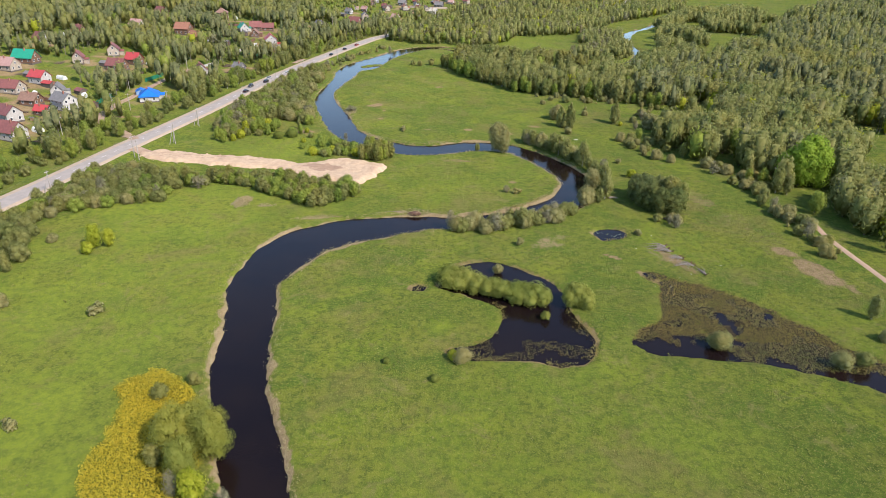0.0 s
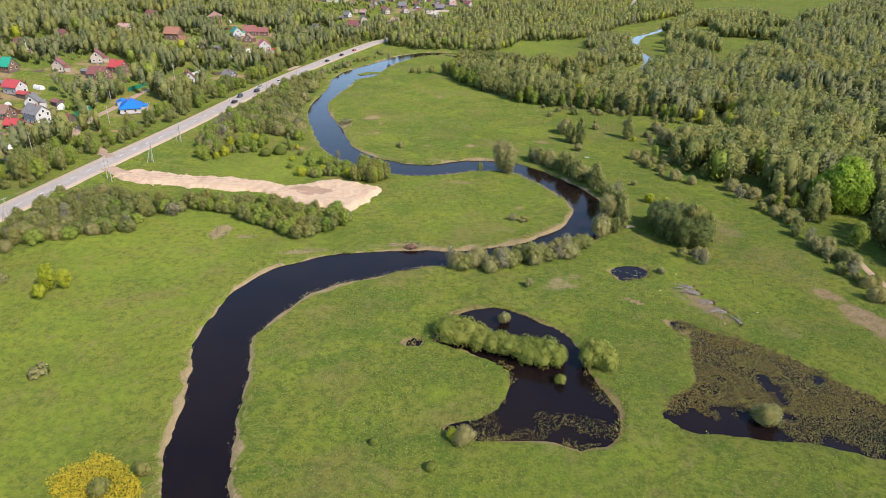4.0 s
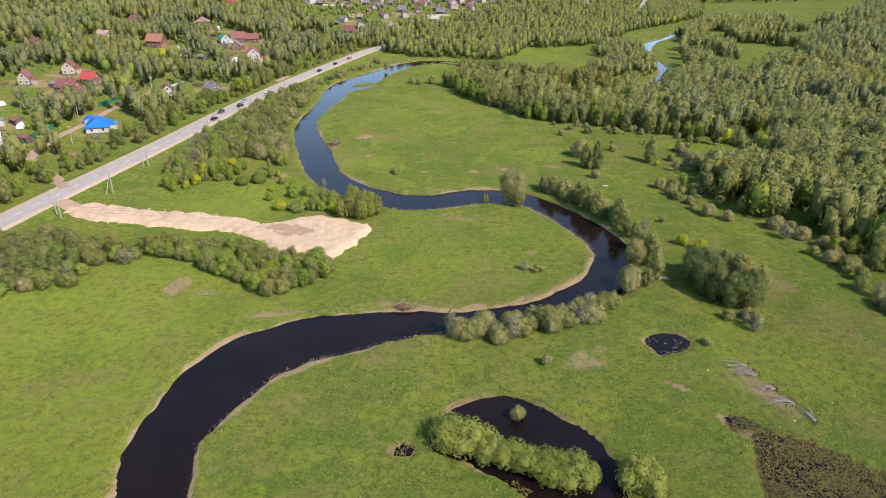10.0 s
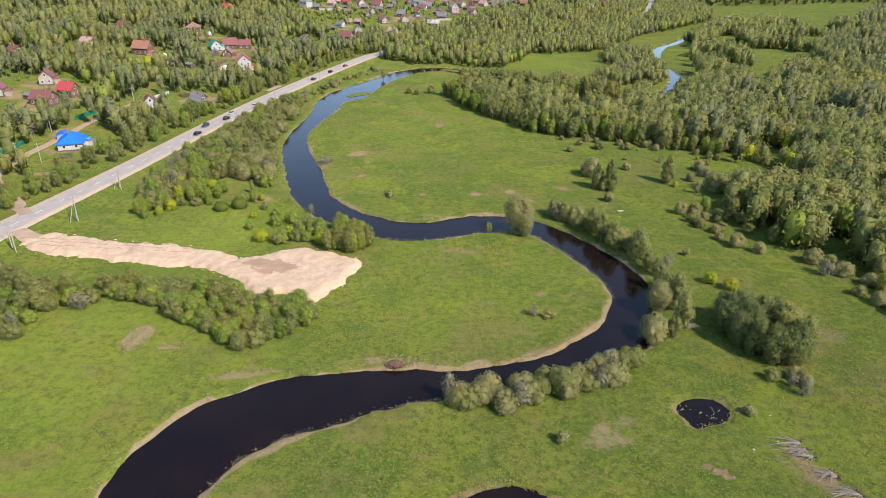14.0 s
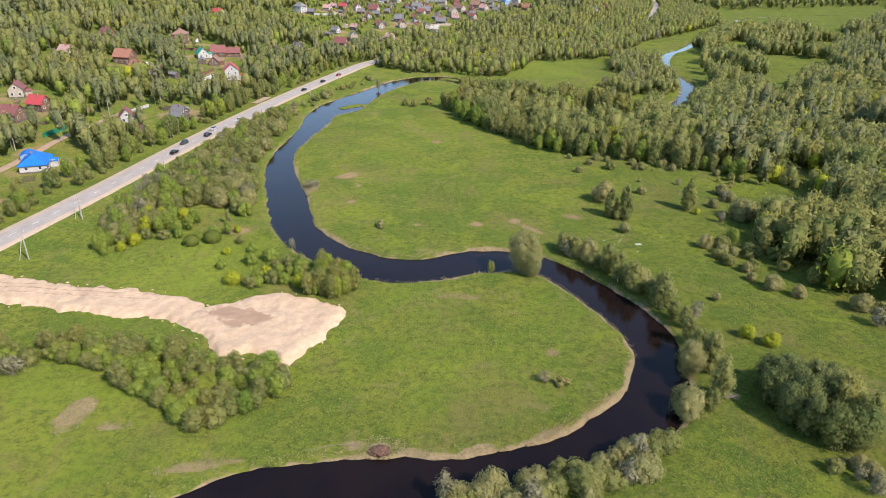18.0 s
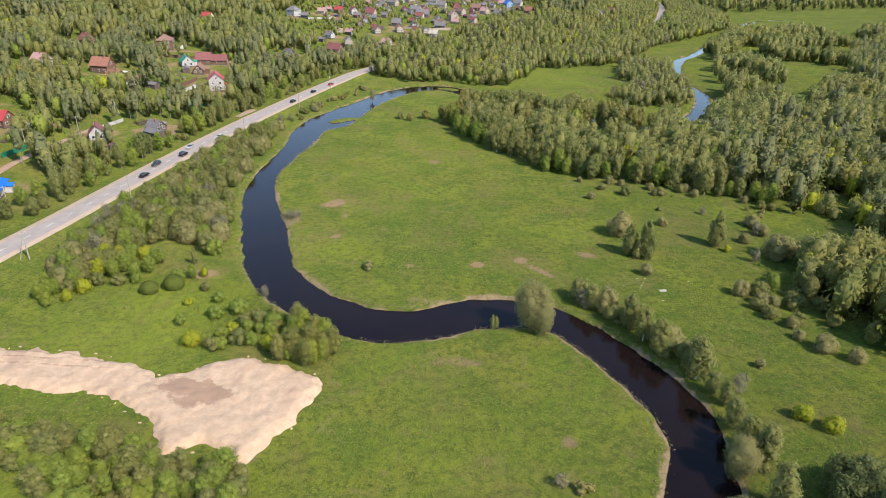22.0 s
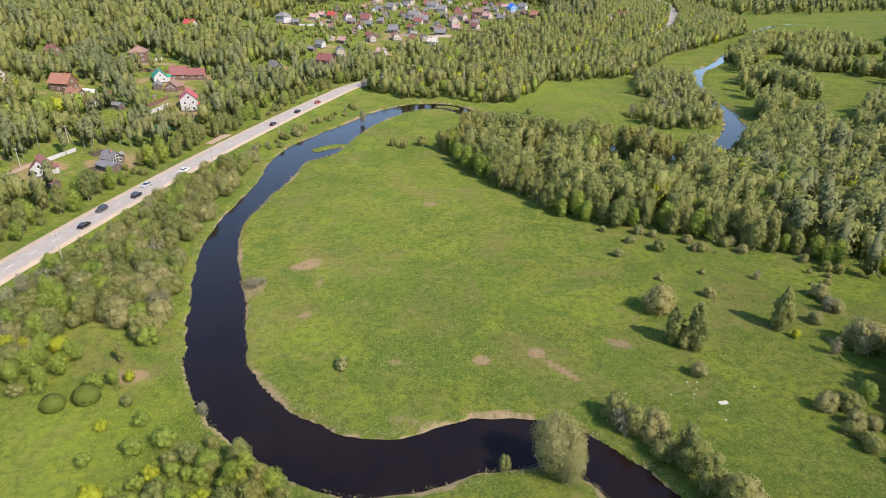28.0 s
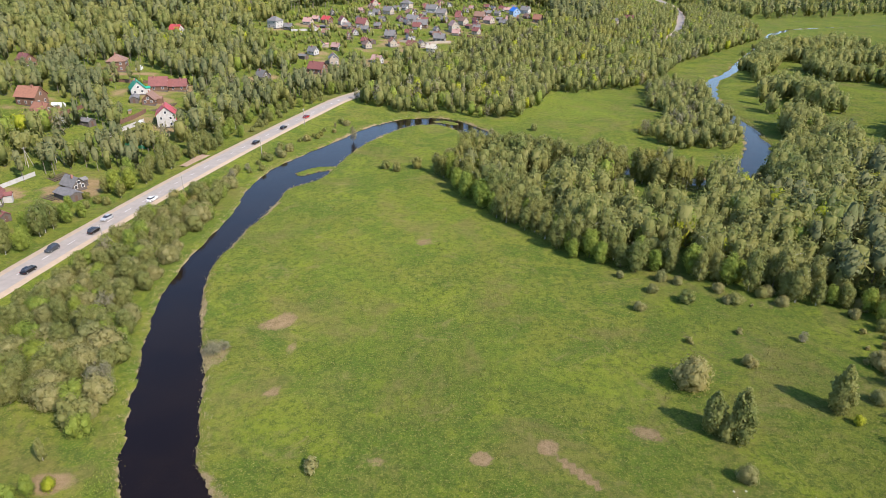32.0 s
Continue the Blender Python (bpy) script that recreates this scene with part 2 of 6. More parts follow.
def grass_material():
    n = Nodes("meadow")
    soil = n.channels("soil")
    big, mid, fine, tiny = n.noise(0.018, 4, 0.62, distort=0.6), n.noise(0.085, 6, 0.68, distort=0.4), n.noise(0.55, 8, 0.8), n.noise(1.9, 7, 0.85)
    green = n.mix(n.band(big, 0.36, 0.62), (0.085, 0.114, 0.019), (0.128, 0.143, 0.023))
    green = n.mix(n.band(mid, 0.44, 0.58, 0, 0.95), green, (0.065, 0.105, 0.016))
    green = n.mix(n.band(n.noise(0.045, 5, 0.6, distort=1.2), 0.52, 0.64, 0, 0.8), green, (0.130, 0.161, 0.019))
    green = n.mix(n.band(n.noise(0.3, 4, 0.7), 0.5, 0.7, 0, 0.6), green, (0.122, 0.146, 0.025))
    green = n.mix(n.band(fine, 0.45, 0.60, 0, 0.82), green, (0.044, 0.067, 0.014))
    green = n.mix(n.band(tiny, 0.50, 0.62, 0, 0.75), green, (0.180, 0.179, 0.044))
    green = n.mix(n.band(n.noise(5.0, 3, 0.7), 0.52, 0.68, 0, 0.38), green, (0.031, 0.050, 0.012))
    flowers = n.math("MULTIPLY", n.band(n.noise(2.6, 2, 0.5), 0.68, 0.74), n.band(n.noise(0.06, 4, 0.7), 0.5, 0.66))
    green = n.mix(n.math("MULTIPLY", flowers, 0.8), green, (0.399, 0.369, 0.145))
    # yellow-green lush grass; its colour also carries the sun's backscatter in the west
    lush_sunny = n.mix(n.band(fine, 0.42, 0.6), (0.162, 0.193, 0.024), (0.112, 0.149, 0.024))
    green = n.mix(n.math("MULTIPLY", n.attribute("lush_sunny"), n.band(mid, 0.36, 0.58, 0.15, 0.72)), green, lush_sunny)
    old = n.mix(n.band(fine, 0.35, 0.65), (0.143, 0.114, 0.047), (0.106, 0.100, 0.033))
    green = n.mix(n.band(n.noise(0.04, 6, 0.72, distort=0.5), 0.49, 0.68, 0, 0.6), green, old)
    dull = n.noise(0.13, 7, 0.75, distort=0.8)
    green = n.mix(n.band(dull, 0.55, 0.68, 0, 0.5), green, (0.165, 0.140, 0.057))
    green = n.mix(n.band(n.noise(0.22, 6, 0.78, distort=0.3), 0.56, 0.68, 0, 0.55), green, (0.050, 0.077, 0.019))
    straw = n.mix(n.band(tiny, 0.35, 0.7), (0.290, 0.228, 0.138), (0.160, 0.112, 0.062))
    straw = n.mix(n.band(fine, 0.5, 0.68, 0, 0.7), straw, (0.095, 0.098, 0.028))
    ragged = n.math("ADD", n.math("MULTIPLY", n.math("SUBTRACT", fine, 0.5), 1.5), n.math("MULTIPLY", n.math("SUBTRACT", tiny, 0.5), 0.7))
    color = n.mix(n.band(n.math("ADD", soil[0], ragged), 0.42, 0.80, 0, 0.92), green, straw)
    bare = n.mix(n.band(fine, 0.35, 0.65), (0.250, 0.172, 0.108), (0.160, 0.118, 0.062))
    color = n.mix(n.band(n.math("ADD", soil[1], n.math("MULTIPLY", ragged, 0.9)), 0.42, 0.95, 0, 0.85), color, bare)
    mud = n.mix(n.band(tiny, 0.4, 0.65), (0.020, 0.016, 0.011), (0.070, 0.056, 0.030))
    color = n.mix(n.band(n.math("ADD", soil[2], ragged), 0.4, 0.6), color, mud)
    n.bump(n.math("ADD", fine, n.math("MULTIPLY", tiny, 0.8)), 0.9, 0.40)
    n.put(n.bsdf.inputs["Diffuse Roughness"], 0.5)
    return n.done(color, 1.0, spec=0.03)


def leaf_material(name, a, b, c, through=0.5):
    """Foliage: three greens, varied leaf clump by clump and plant by plant."""
    n = Nodes(name)
    clump = n.tree.nodes.new("ShaderNodeNewGeometry").outputs["Random Per Island"]
    plant = n.math("FRACT", n.math("ADD", n.tree.nodes.new("ShaderNodeObjectInfo").outputs["Random"], n.attribute("tint")))
    color = n.mix(plant, a, b)
    color = n.mix(n.band(clump, 0.3, 1.0, 0.0, 0.7), color, c)
    warm, cool = n.mix(1.0, color, (1.14, 1.04, 0.84), "MULTIPLY"), n.mix(1.0, color, (0.72, 0.82, 0.76), "MULTIPLY")
    color = n.mix(n.band(n.noise(0.028, 3, 0.55), 0.52, 0.66, 0, 0.75), color, warm)
    color = n.mix(n.band(n.noise(0.041, 3, 0.55), 0.54, 0.68, 0, 0.75), color, cool)
    color = n.mix(n.math("MULTIPLY", n.noise(2.6, 3, 0.7), 0.22), color, n.mix(0.55, color, (0.015, 0.03, 0.008)))
    n.done(color, 0.7, spec=0.10)
    thin = n.add("BsdfTranslucent", Color=color)
    both = n.add("MixShader", Fac=through)
    out = n.tree.nodes["Material Output"]
    n.tree.links.new(n.bsdf.outputs[0], both.inputs[1])
    n.tree.links.new(thin.outputs[0], both.inputs[2])
    n.tree.links.new(both.outputs[0], out.inputs["Surface"])
    return n.mat


def plain(name, a, b, scale=3.0, rough=0.8, metal=0.0, bump=0.3, depth=0.02, spec=0.3):
    """A worn surface between two near colours, with blotches, grain and a little relief."""
    n = Nodes(name)
    coarse, fine = n.noise(scale, 4), n.noise(scale * 9, 3)
    color = n.mix(n.band(coarse, 0.3, 0.7), a, b)
    color = n.mix(n.band(fine, 0.45, 0.8, 0, 0.35), color, tuple(0.6 * v for v in a))
    color = n.mix(n.math("MULTIPLY", n.tree.nodes.new("ShaderNodeObjectInfo").outputs["Random"], 0.18), color, tuple(0.55 * v for v in b))
    if bump:
        n.bump(fine, bump, depth)
    return n.done(color, rough, metal, spec)


def water_material():
    n = Nodes("dark_water")
    n.bump(n.math("ADD", n.noise(1.6, 3, 0.6), n.math("MULTIPLY", n.noise(0.3, 2, 0.5), 1.2)), 0.16, 0.12)
    n.put(n.bsdf.inputs["IOR"], 1.33)
    return n.done(n.mix(n.band(n.noise(0.05, 3), 0.35, 0.65), (0.006, 0.0038, 0.0045), (0.009, 0.0055, 0.0050)), 0.03, spec=0.24)


GRASS, WATER = grass_material(), water_material()
ASPHALT = plain("worn_asphalt", (0.300, 0.266, 0.232), (0.250, 0.222, 0.194), 0.4, 0.85, depth=0.01)
GRAVEL = plain("road_gravel", (0.42, 0.325, 0.23), (0.34, 0.27, 0.195), 0.7, 0.95, depth=0.04)
PAINT = plain("road_paint", (0.75, 0.75, 0.73), (0.6, 0.6, 0.58), 2, 0.7)


def sand_material():
    n = Nodes("pale_sand")
    broad, coarse, fine = n.noise(0.12, 5, 0.65), n.noise(0.7, 5, 0.7), n.noise(4.0, 4, 0.7)
    color = n.mix(n.band(coarse, 0.35, 0.65), (0.45, 0.335, 0.225), (0.37, 0.272, 0.178))
    color = n.mix(n.band(broad, 0.5, 0.7, 0, 0.6), color, (0.33, 0.225, 0.155))
    color = n.mix(n.band(n.math("ADD", n.attribute("stain"), n.math("MULTIPLY", n.math("SUBTRACT", coarse, 0.5), 1.2)), 0.35, 0.75, 0, 0.8), color, (0.245, 0.160, 0.108))
    color = n.mix(n.band(fine, 0.55, 0.75, 0, 0.5), color, (0.27, 0.19, 0.13))
    n.bump(n.math("ADD", coarse, n.math("MULTIPLY", fine, 0.4)), 0.8, 0.25)
    return n.done(color, 0.95, spec=0.1)


SAND = sand_material()
BIRCH = leaf_material("birch_leaves", (0.179, 0.207, 0.062), (0.246, 0.251, 0.081), (0.324, 0.311, 0.119))
DARK = leaf_material("dark_alder_leaves", (0.124, 0.158, 0.054), (0.160, 0.188, 0.064), (0.221, 0.238, 0.094))
FRESH = leaf_material("fresh_willow_leaves", (0.230, 0.262, 0.052), (0.265, 0.285, 0.060), (0.330, 0.345, 0.095))
YOUNG = leaf_material("young_green_leaves", (0.184, 0.254, 0.050), (0.250, 0.306, 0.055), (0.348, 0.385, 0.087))
WILLOW = leaf_material("willow_leaves", (0.244, 0.246, 0.095), (0.299, 0.278, 0.109), (0.384, 0.348, 0.166))
LIME = leaf_material("lime_green_leaves", (0.206, 0.311, 0.033), (0.227, 0.330, 0.036), (0.316, 0.409, 0.058))
YELLOW = leaf_material("yellow_green_leaves", (0.307, 0.352, 0.031), (0.360, 0.388, 0.036), (0.450, 0.445, 0.058))
GOLD = leaf_material("golden_shrub_leaves", (0.440, 0.350, 0.030), (0.370, 0.330, 0.032), (0.500, 0.410, 0.050), 0.35)
OLIVE = leaf_material("olive_shrub_leaves", (0.120, 0.150, 0.028), (0.135, 0.160, 0.030), (0.165, 0.190, 0.040), 0.3)
NEEDLE = leaf_material("conifer_needles", (0.106, 0.124, 0.056), (0.161, 0.170, 0.072), (0.202, 0.200, 0.091), 0.3)
TWIG = leaf_material("grey_budding_twigs", (0.184, 0.179, 0.106), (0.168, 0.160, 0.091), (0.250, 0.228, 0.149), 0.15)
SEDGE = leaf_material("sedge_tufts", (0.261, 0.194, 0.067), (0.208, 0.215, 0.043), (0.342, 0.272, 0.097), 0.3)
BARK = plain("grey_bark", (0.20, 0.17, 0.14), (0.12, 0.10, 0.08), 4, 0.9)
BIRCH_BARK = plain("birch_bark", (0.62, 0.60, 0.55), (0.35, 0.32, 0.29), 3, 0.85)
DEAD = plain("bleached_dead_wood", (0.26, 0.23, 0.195), (0.17, 0.145, 0.12), 3, 0.9)
EARTH = plain("bare_red_earth", (0.13, 0.07, 0.045), (0.07, 0.042, 0.028), 1.2, 0.95, bump=0.6, depth=0.1)


# ---- mesh helpers ----
def mesh_from(name, verts, faces, mats, tint=None, smooth=False, normals=None):
    """A mesh from arrays: faces of three or four corners each (one count for all)."""
    me = bpy.data.meshes.new(name)
    verts, faces = np.asarray(verts, np.float32), np.asarray(faces, np.int32)
    k = faces.shape[1]
    me.vertices.add(len(verts))
    me.vertices.foreach_set("co", verts.ravel())
    me.loops.add(faces.size)
    me.loops.foreach_set("vertex_index", faces.ravel())
    me.polygons.add(len(faces))
    me.polygons.foreach_set("loop_start", np.arange(len(faces), dtype=np.int32) * k)
    me.polygons.foreach_set("use_smooth", np.full(len(faces), smooth))
    me.update(calc_edges=True)
    if tint is not None:
        me.attributes.new("tint", "FLOAT", "FACE").data.foreach_set("value", np.asarray(tint, np.float32))
    if normals is not None:
        me.normals_split_custom_set_from_vertices(normals)
    for m in mats if isinstance(mats, (list, tuple)) else [mats]:
        me.materials.append(m)
    return me


def part(name, bm, material, parent=None, label="", smooth=False):
    """Links a bmesh as one mesh object under a thing or a part."""
    me = bpy.data.meshes.new(name)
    bm.to_mesh(me)
    bm.free()
    me.materials.append(material)
    if smooth:
        me.polygons.foreach_set("use_smooth", np.full(len(me.polygons), True))
    ob = new(name, me)
    if parent is not None:
        ob.parent = parent
    return tagged(ob, label)


def add_box(bm, x0, x1, y0, y1, z0, z1):
    v = [bm.verts.new(p) for p in ((x0, y0, z0), (x1, y0, z0), (x1, y1, z0), (x0, y1, z0), (x0, y0, z1), (x1, y0, z1), (x1, y1, z1), (x0, y1, z1))]
    for f in ((3, 2, 1, 0), (4, 5, 6, 7), (0, 1, 5, 4), (1, 2, 6, 5), (2, 3, 7, 6), (3, 0, 4, 7)):
        bm.faces.new([v[i] for i in f])
    return bm


def box(x0, x1, y0, y1, z0, z1):
    return add_box(bmesh.new(), x0, x1, y0, y1, z0, z1)


def add_tube(bm, points, radii, sides=6, cap=True):
    """A tapered tube along points."""
    rings = []
    for i, p in enumerate(points):
        p = Vector(p)
        way = (Vector(points[min(i + 1, len(points) - 1)]) - Vector(points[max(i - 1, 0)])).normalized()
        u = way.orthogonal().normalized()
        v = way.cross(u)
        rings.append([bm.verts.new(p + radii[i] * (math.cos(a) * u + math.sin(a) * v)) for a in (2 * math.pi * k / sides for k in range(sides))])
    for a, b in zip(rings[:-1], rings[1:]):
        for k in range(sides):
            bm.faces.new((a[k], a[(k + 1) % sides], b[(k + 1) % sides], b[k]))
    if cap:
        bm.faces.new(rings[-1])
        bm.faces.new(rings[0][::-1])
    return bm


def tube(points, radii, sides=6):
    return add_tube(bmesh.new(), points, radii, sides)


# ---- the ground: one sheet, cut by the river and the ponds ----
def lines(fine, low, high, far_low, far_high):
    """Grid lines: given stretches of even steps, then ever wider ones out to the horizon."""
    inner = np.unique(np.round(np.concatenate([np.arange(a, b, s) for a, b, s in fine] + [[high]]), 4))
    def grow(start, end, first):
        out, d = [], first
        while abs(start) < abs(end) if start * end > 0 else True:
            start += d
            d *= 1.35
            out.append(start)
            if (start - end) * np.sign(first) >= 0:
                break
        return out
    return np.array(sorted([*grow(low, far_low, -8.0), *inner, *grow(high, far_high, 8.0)]))


def build_ground():
    gx = lines([(-440, -145, 4.0), (-145, -75, 2.0), (-75, 60, 1.15), (60, 130, 1.8), (130, 440, 4.0)], -440, 440, -4500, 4500)
    gy = lines([(-200, -20, 4.0), (-20, 60, 2.5), (60, 300, 1.25), (300, 540, 1.8), (540, 1000, 4.5)], -200, 1000, -3000, 6000)
    x, y = np.meshgrid(gx, gy)
    z = height(x, y)
    near = near_line_grid(gx, gy, river, 16.0)
    edge = river_edge(x, y, near)
    z = np.where(edge < 1.2, z * ramp(edge, -0.5, 1.2) - 1.9 * (1 - ramp(edge, -1.6, 1.0)), z)
    isle = np.minimum(inside(x, y, islet), inside(x, y, closed(SPIT, 1.0)))
    z = np.where(isle < 1.0, np.maximum(z, -0.3 - 0.5 * isle.clip(-0.5, 2)), z)
    soak = np.full(x.shape, 9.0)
    for outline in (pond, pondlet, pond_east):
        (x0, y0), (x1, y1) = outline.min(0) - 6, outline.max(0) + 6
        box = np.s_[slice(*np.searchsorted(gy, [y0, y1])), slice(*np.searchsorted(gx, [x0, x1]))]
        soak[box] = np.minimum(soak[box], inside(x[box], y[box], outline) + 0.5 * grain(x[box], y[box], 2.5, 7))
    z = np.where(soak < 1.0, z - 1.3 * (1 - ramp(soak, -1.4, 0.8)), z)
    bog = np.full(x.shape, 9.0)
    box = np.s_[slice(*np.searchsorted(gy, [80, 165])), slice(*np.searchsorted(gx, [30, 125]))]
    bog[box] = inside(x[box], y[box], marsh) + 1.2 * grain(x[box], y[box], 5, 9)
    wet = 1 - ramp(bog, -1.5, 1.0)
    deep = 1 - ramp(near_line(x, y, np.array([(39, 117), (69, 111), (79, 107), (88, 102), (112, 95)], float))[0], 3, 11)
    z = z * (1 - wet) + wet * (-0.33 - 0.3 * deep + 0.15 * grain(x, y, 3.2, 11) + 0.08 * grain(x, y, 1.5, 12))
    # the embankment of the road
    d, _, _ = near_line_grid(gx, gy, road, 14.0)
    z = np.where(d < 12, z * ramp(d, 6, 12) + (0.75 + hill(x, y)) * (1 - ramp(d, 6.2, 10.5)), z)
    ny, nx = x.shape
    k = (np.arange(ny - 1)[:, None] * nx + np.arange(nx - 1)).ravel()
    mesh = mesh_from("ground", np.stack([x, y, z], -1).reshape(-1, 3), np.stack([k, k + 1, k + nx + 1, k + nx], -1), GRASS, smooth=True)
    soil = np.zeros((ny, nx, 4), np.float32)
    strip = np.maximum(0.25 + 1.2 * grain(x, y, 14, 21) + 0.8 * grain(x, y, 4, 22), 0.03)
    strip = np.where((x < -50) & (y > 285) & (y < 430) & (near[2] > 0), 0.03, strip)
    soil[..., 0] = 1.0 * (1 - ramp(edge, strip * 0.6, strip * 1.6 + 0.5))
    for px, py, rx, ry, turn, how in STRAW:
        u, v = x - px, y - py
        c, s = math.cos(radians(turn)), math.sin(radians(turn))
        q = np.hypot((u * c + v * s) / rx, (v * c - u * s) / ry) + 0.35 * grain(x, y, 5, 71) + 0.25 * grain(x, y, 2.3, 72)
        soil[..., 0] = np.maximum(soil[..., 0], how * (1 - ramp(q, 0.3, 1.3)))
    for px, py, rx, ry, turn, how in BARE:
        u, v = x - px, y - py
        c, s = math.cos(radians(turn)), math.sin(radians(turn))
        q = np.hypot((u * c + v * s) / rx, (v * c - u * s) / ry) + 0.35 * grain(x, y, 6, 73) + 0.25 * grain(x, y, 2.5, 74)
        soil[..., 1] = np.maximum(soil[..., 1], how * (1.35 if rx < 8 else 1.0) * (1 - ramp(q, 0.3, 1.3)))
    soil[..., 2] = np.maximum(wet * (0.72 + 0.2 * deep + 0.25 * grain(x, y, 4, 31)), 1.0 * (1 - ramp(np.minimum(edge, soak + 0.2), -0.6, 0.15)))
    soil[..., 1] = np.maximum(soil[..., 1], wet * (0.30 + 0.3 * grain(x, y, 5, 33)))
    soil[..., 1] = np.maximum(soil[..., 1], (0.75 + 0.5 * grain(x, y, 7, 34)) * (1 - ramp(soak, 0.3, 1.5)))
    soil[..., 2] = np.where(isle < 0.6, 0, soil[..., 2])
    soil[..., 0] = np.where(isle < 0.6, 0.4, soil[..., 0])
    home = np.full(x.shape, 99.0)
    for hx, hy in house_xy:
        box = np.s_[slice(*np.searchsorted(gy, [hy - 21, hy + 21])), slice(*np.searchsorted(gx, [hx - 21, hx + 21]))]
        home[box] = np.minimum(home[box], np.hypot(x[box] - hx, y[box] - hy))
    soil[..., 1] = np.maximum(soil[..., 1], (0.74 + 0.45 * grain(x, y, 9, 51) + 0.3 * grain(x, y, 4, 52)) * (1 - ramp(home, 8, 20)))
    soil[..., 3] = 1
    mesh.attributes.new("soil", "FLOAT_COLOR", "POINT").data.foreach_set("color", soil.ravel())
    # mask of lush grass and of the sunnier western meadow painted with it
    lush_sunny = np.zeros((ny, nx), np.float32)
    for px, py, r, how in LUSH_SUNNY:
        lush_sunny = np.maximum(lush_sunny, how * (1 - ramp(np.hypot(x - px, y - py) / r + 0.25 * grain(x, y, 11, 61), 0.3, 1.25)))
    mesh.attributes.new("lush_sunny", "FLOAT", "POINT").data.foreach_set("value", lush_sunny.ravel())
    return tagged(new("ground", mesh), "green river meadow with dry grass along the banks", "meadow", kind="structure")


# patches of dead straw and of bare reddish soil: x, y, half sizes, turn, strength
STRAW = [(-0.5, 521, 6, 2, -30, 1.0), (60, 163, 3, 9, 25, 0.55), (-9, 190, 6, 3, 0, 0.9), (-40, 184.5, 9, 1.6, 15, 0.75), (22, 194.5, 9, 2.2, 32, 0.8), (33, 203, 7, 2.0, 50, 0.6), (40, 214, 2.5, 7, 0, 0.5), (29.5, 169, 8, 6.5, 10, 0.66), (-1, 268.5, 18, 2.0, -8, 0.55),
    (-30, 276, 8, 2.5, 135, 0.6), (-48, 318, 5, 7, 10, 0.7), (16, 474, 20, 6, 10, 0.4), (-66, 196, 3.5, 6, 0, 1.0), (-57, 194, 4, 1.5, 0, 0.8), (40, 480, 8, 4, -45, 0.9)]
BARE = [(-176, 407, 11, 6, 10, 1.3), (-149.5, 300.6, 8, 3, 10, 1.1), (-147, 407.5, 5, 3, 0, 1.2), (-179, 582, 14, 6, 0, 1.0), (-146, 500, 9, 12, 15, 0.8), (-165, 350, 4, 14, 0, 0.7), (100.5, 157, 16, 4.0, -75, 1.35), (-82, 256, 18, 9, -5, 0.36), (78, 205, 13, 46, 8, 0.48), (68, 322, 28, 20, 0, 0.46), (95, 175, 9, 34, 5, 0.5), (-40, 455, 12, 40, -25, 0.36), (80, 262, 9, 34, 0, 0.45), (20, 340, 30, 16, 20, 0.3), (-75, 185, 12, 8, 0, 0.42), (-88, 140, 10, 6, 30, 0.4), (25, 225, 14, 9, 20, 0.3), (5, 455, 30, 8, 0, 0.3), (10.5, 288.5, 2.4, 1.8, 0, 1.2), (22, 292, 2.8, 2.4, 0, 1.2), (27, 286, 7, 1.3, -50, 1.1), (-36, 332, 7, 3.5, 30, 0.75), (-31, 321, 3, 5, 10, 0.75), (-31, 306, 2, 2, 0, 0.7),
    (-4, 378, 5, 4, 0, 0.65), (42, 296, 5, 3, -30, 0.7), (55, 149, 5, 1.6, -55, 1.25), (47.5, 161, 3.5, 1.0, -35, 1.1), (64, 160, 2.5, 11, 22, 0.8), (79, 126, 7, 2, -35, 0.8), (24, 220, 3, 2.5, 0, 0.65), (6, 243, 7, 3, 0, 0.55), (65, 157, 3, 8, 30, 0.7), (-8, 287, 3, 2, 0, 0.6),
    (-62, 280, 4, 3, 0, 0.75), (50, 318, 8, 5, 20, 0.45), (62, 330, 9, 4, 0, 0.5), (85, 345, 10, 4, 0, 0.6), (88, 205, 7, 14, 20, 0.5), (-30, 214, 3, 10, -25, 0.5)]
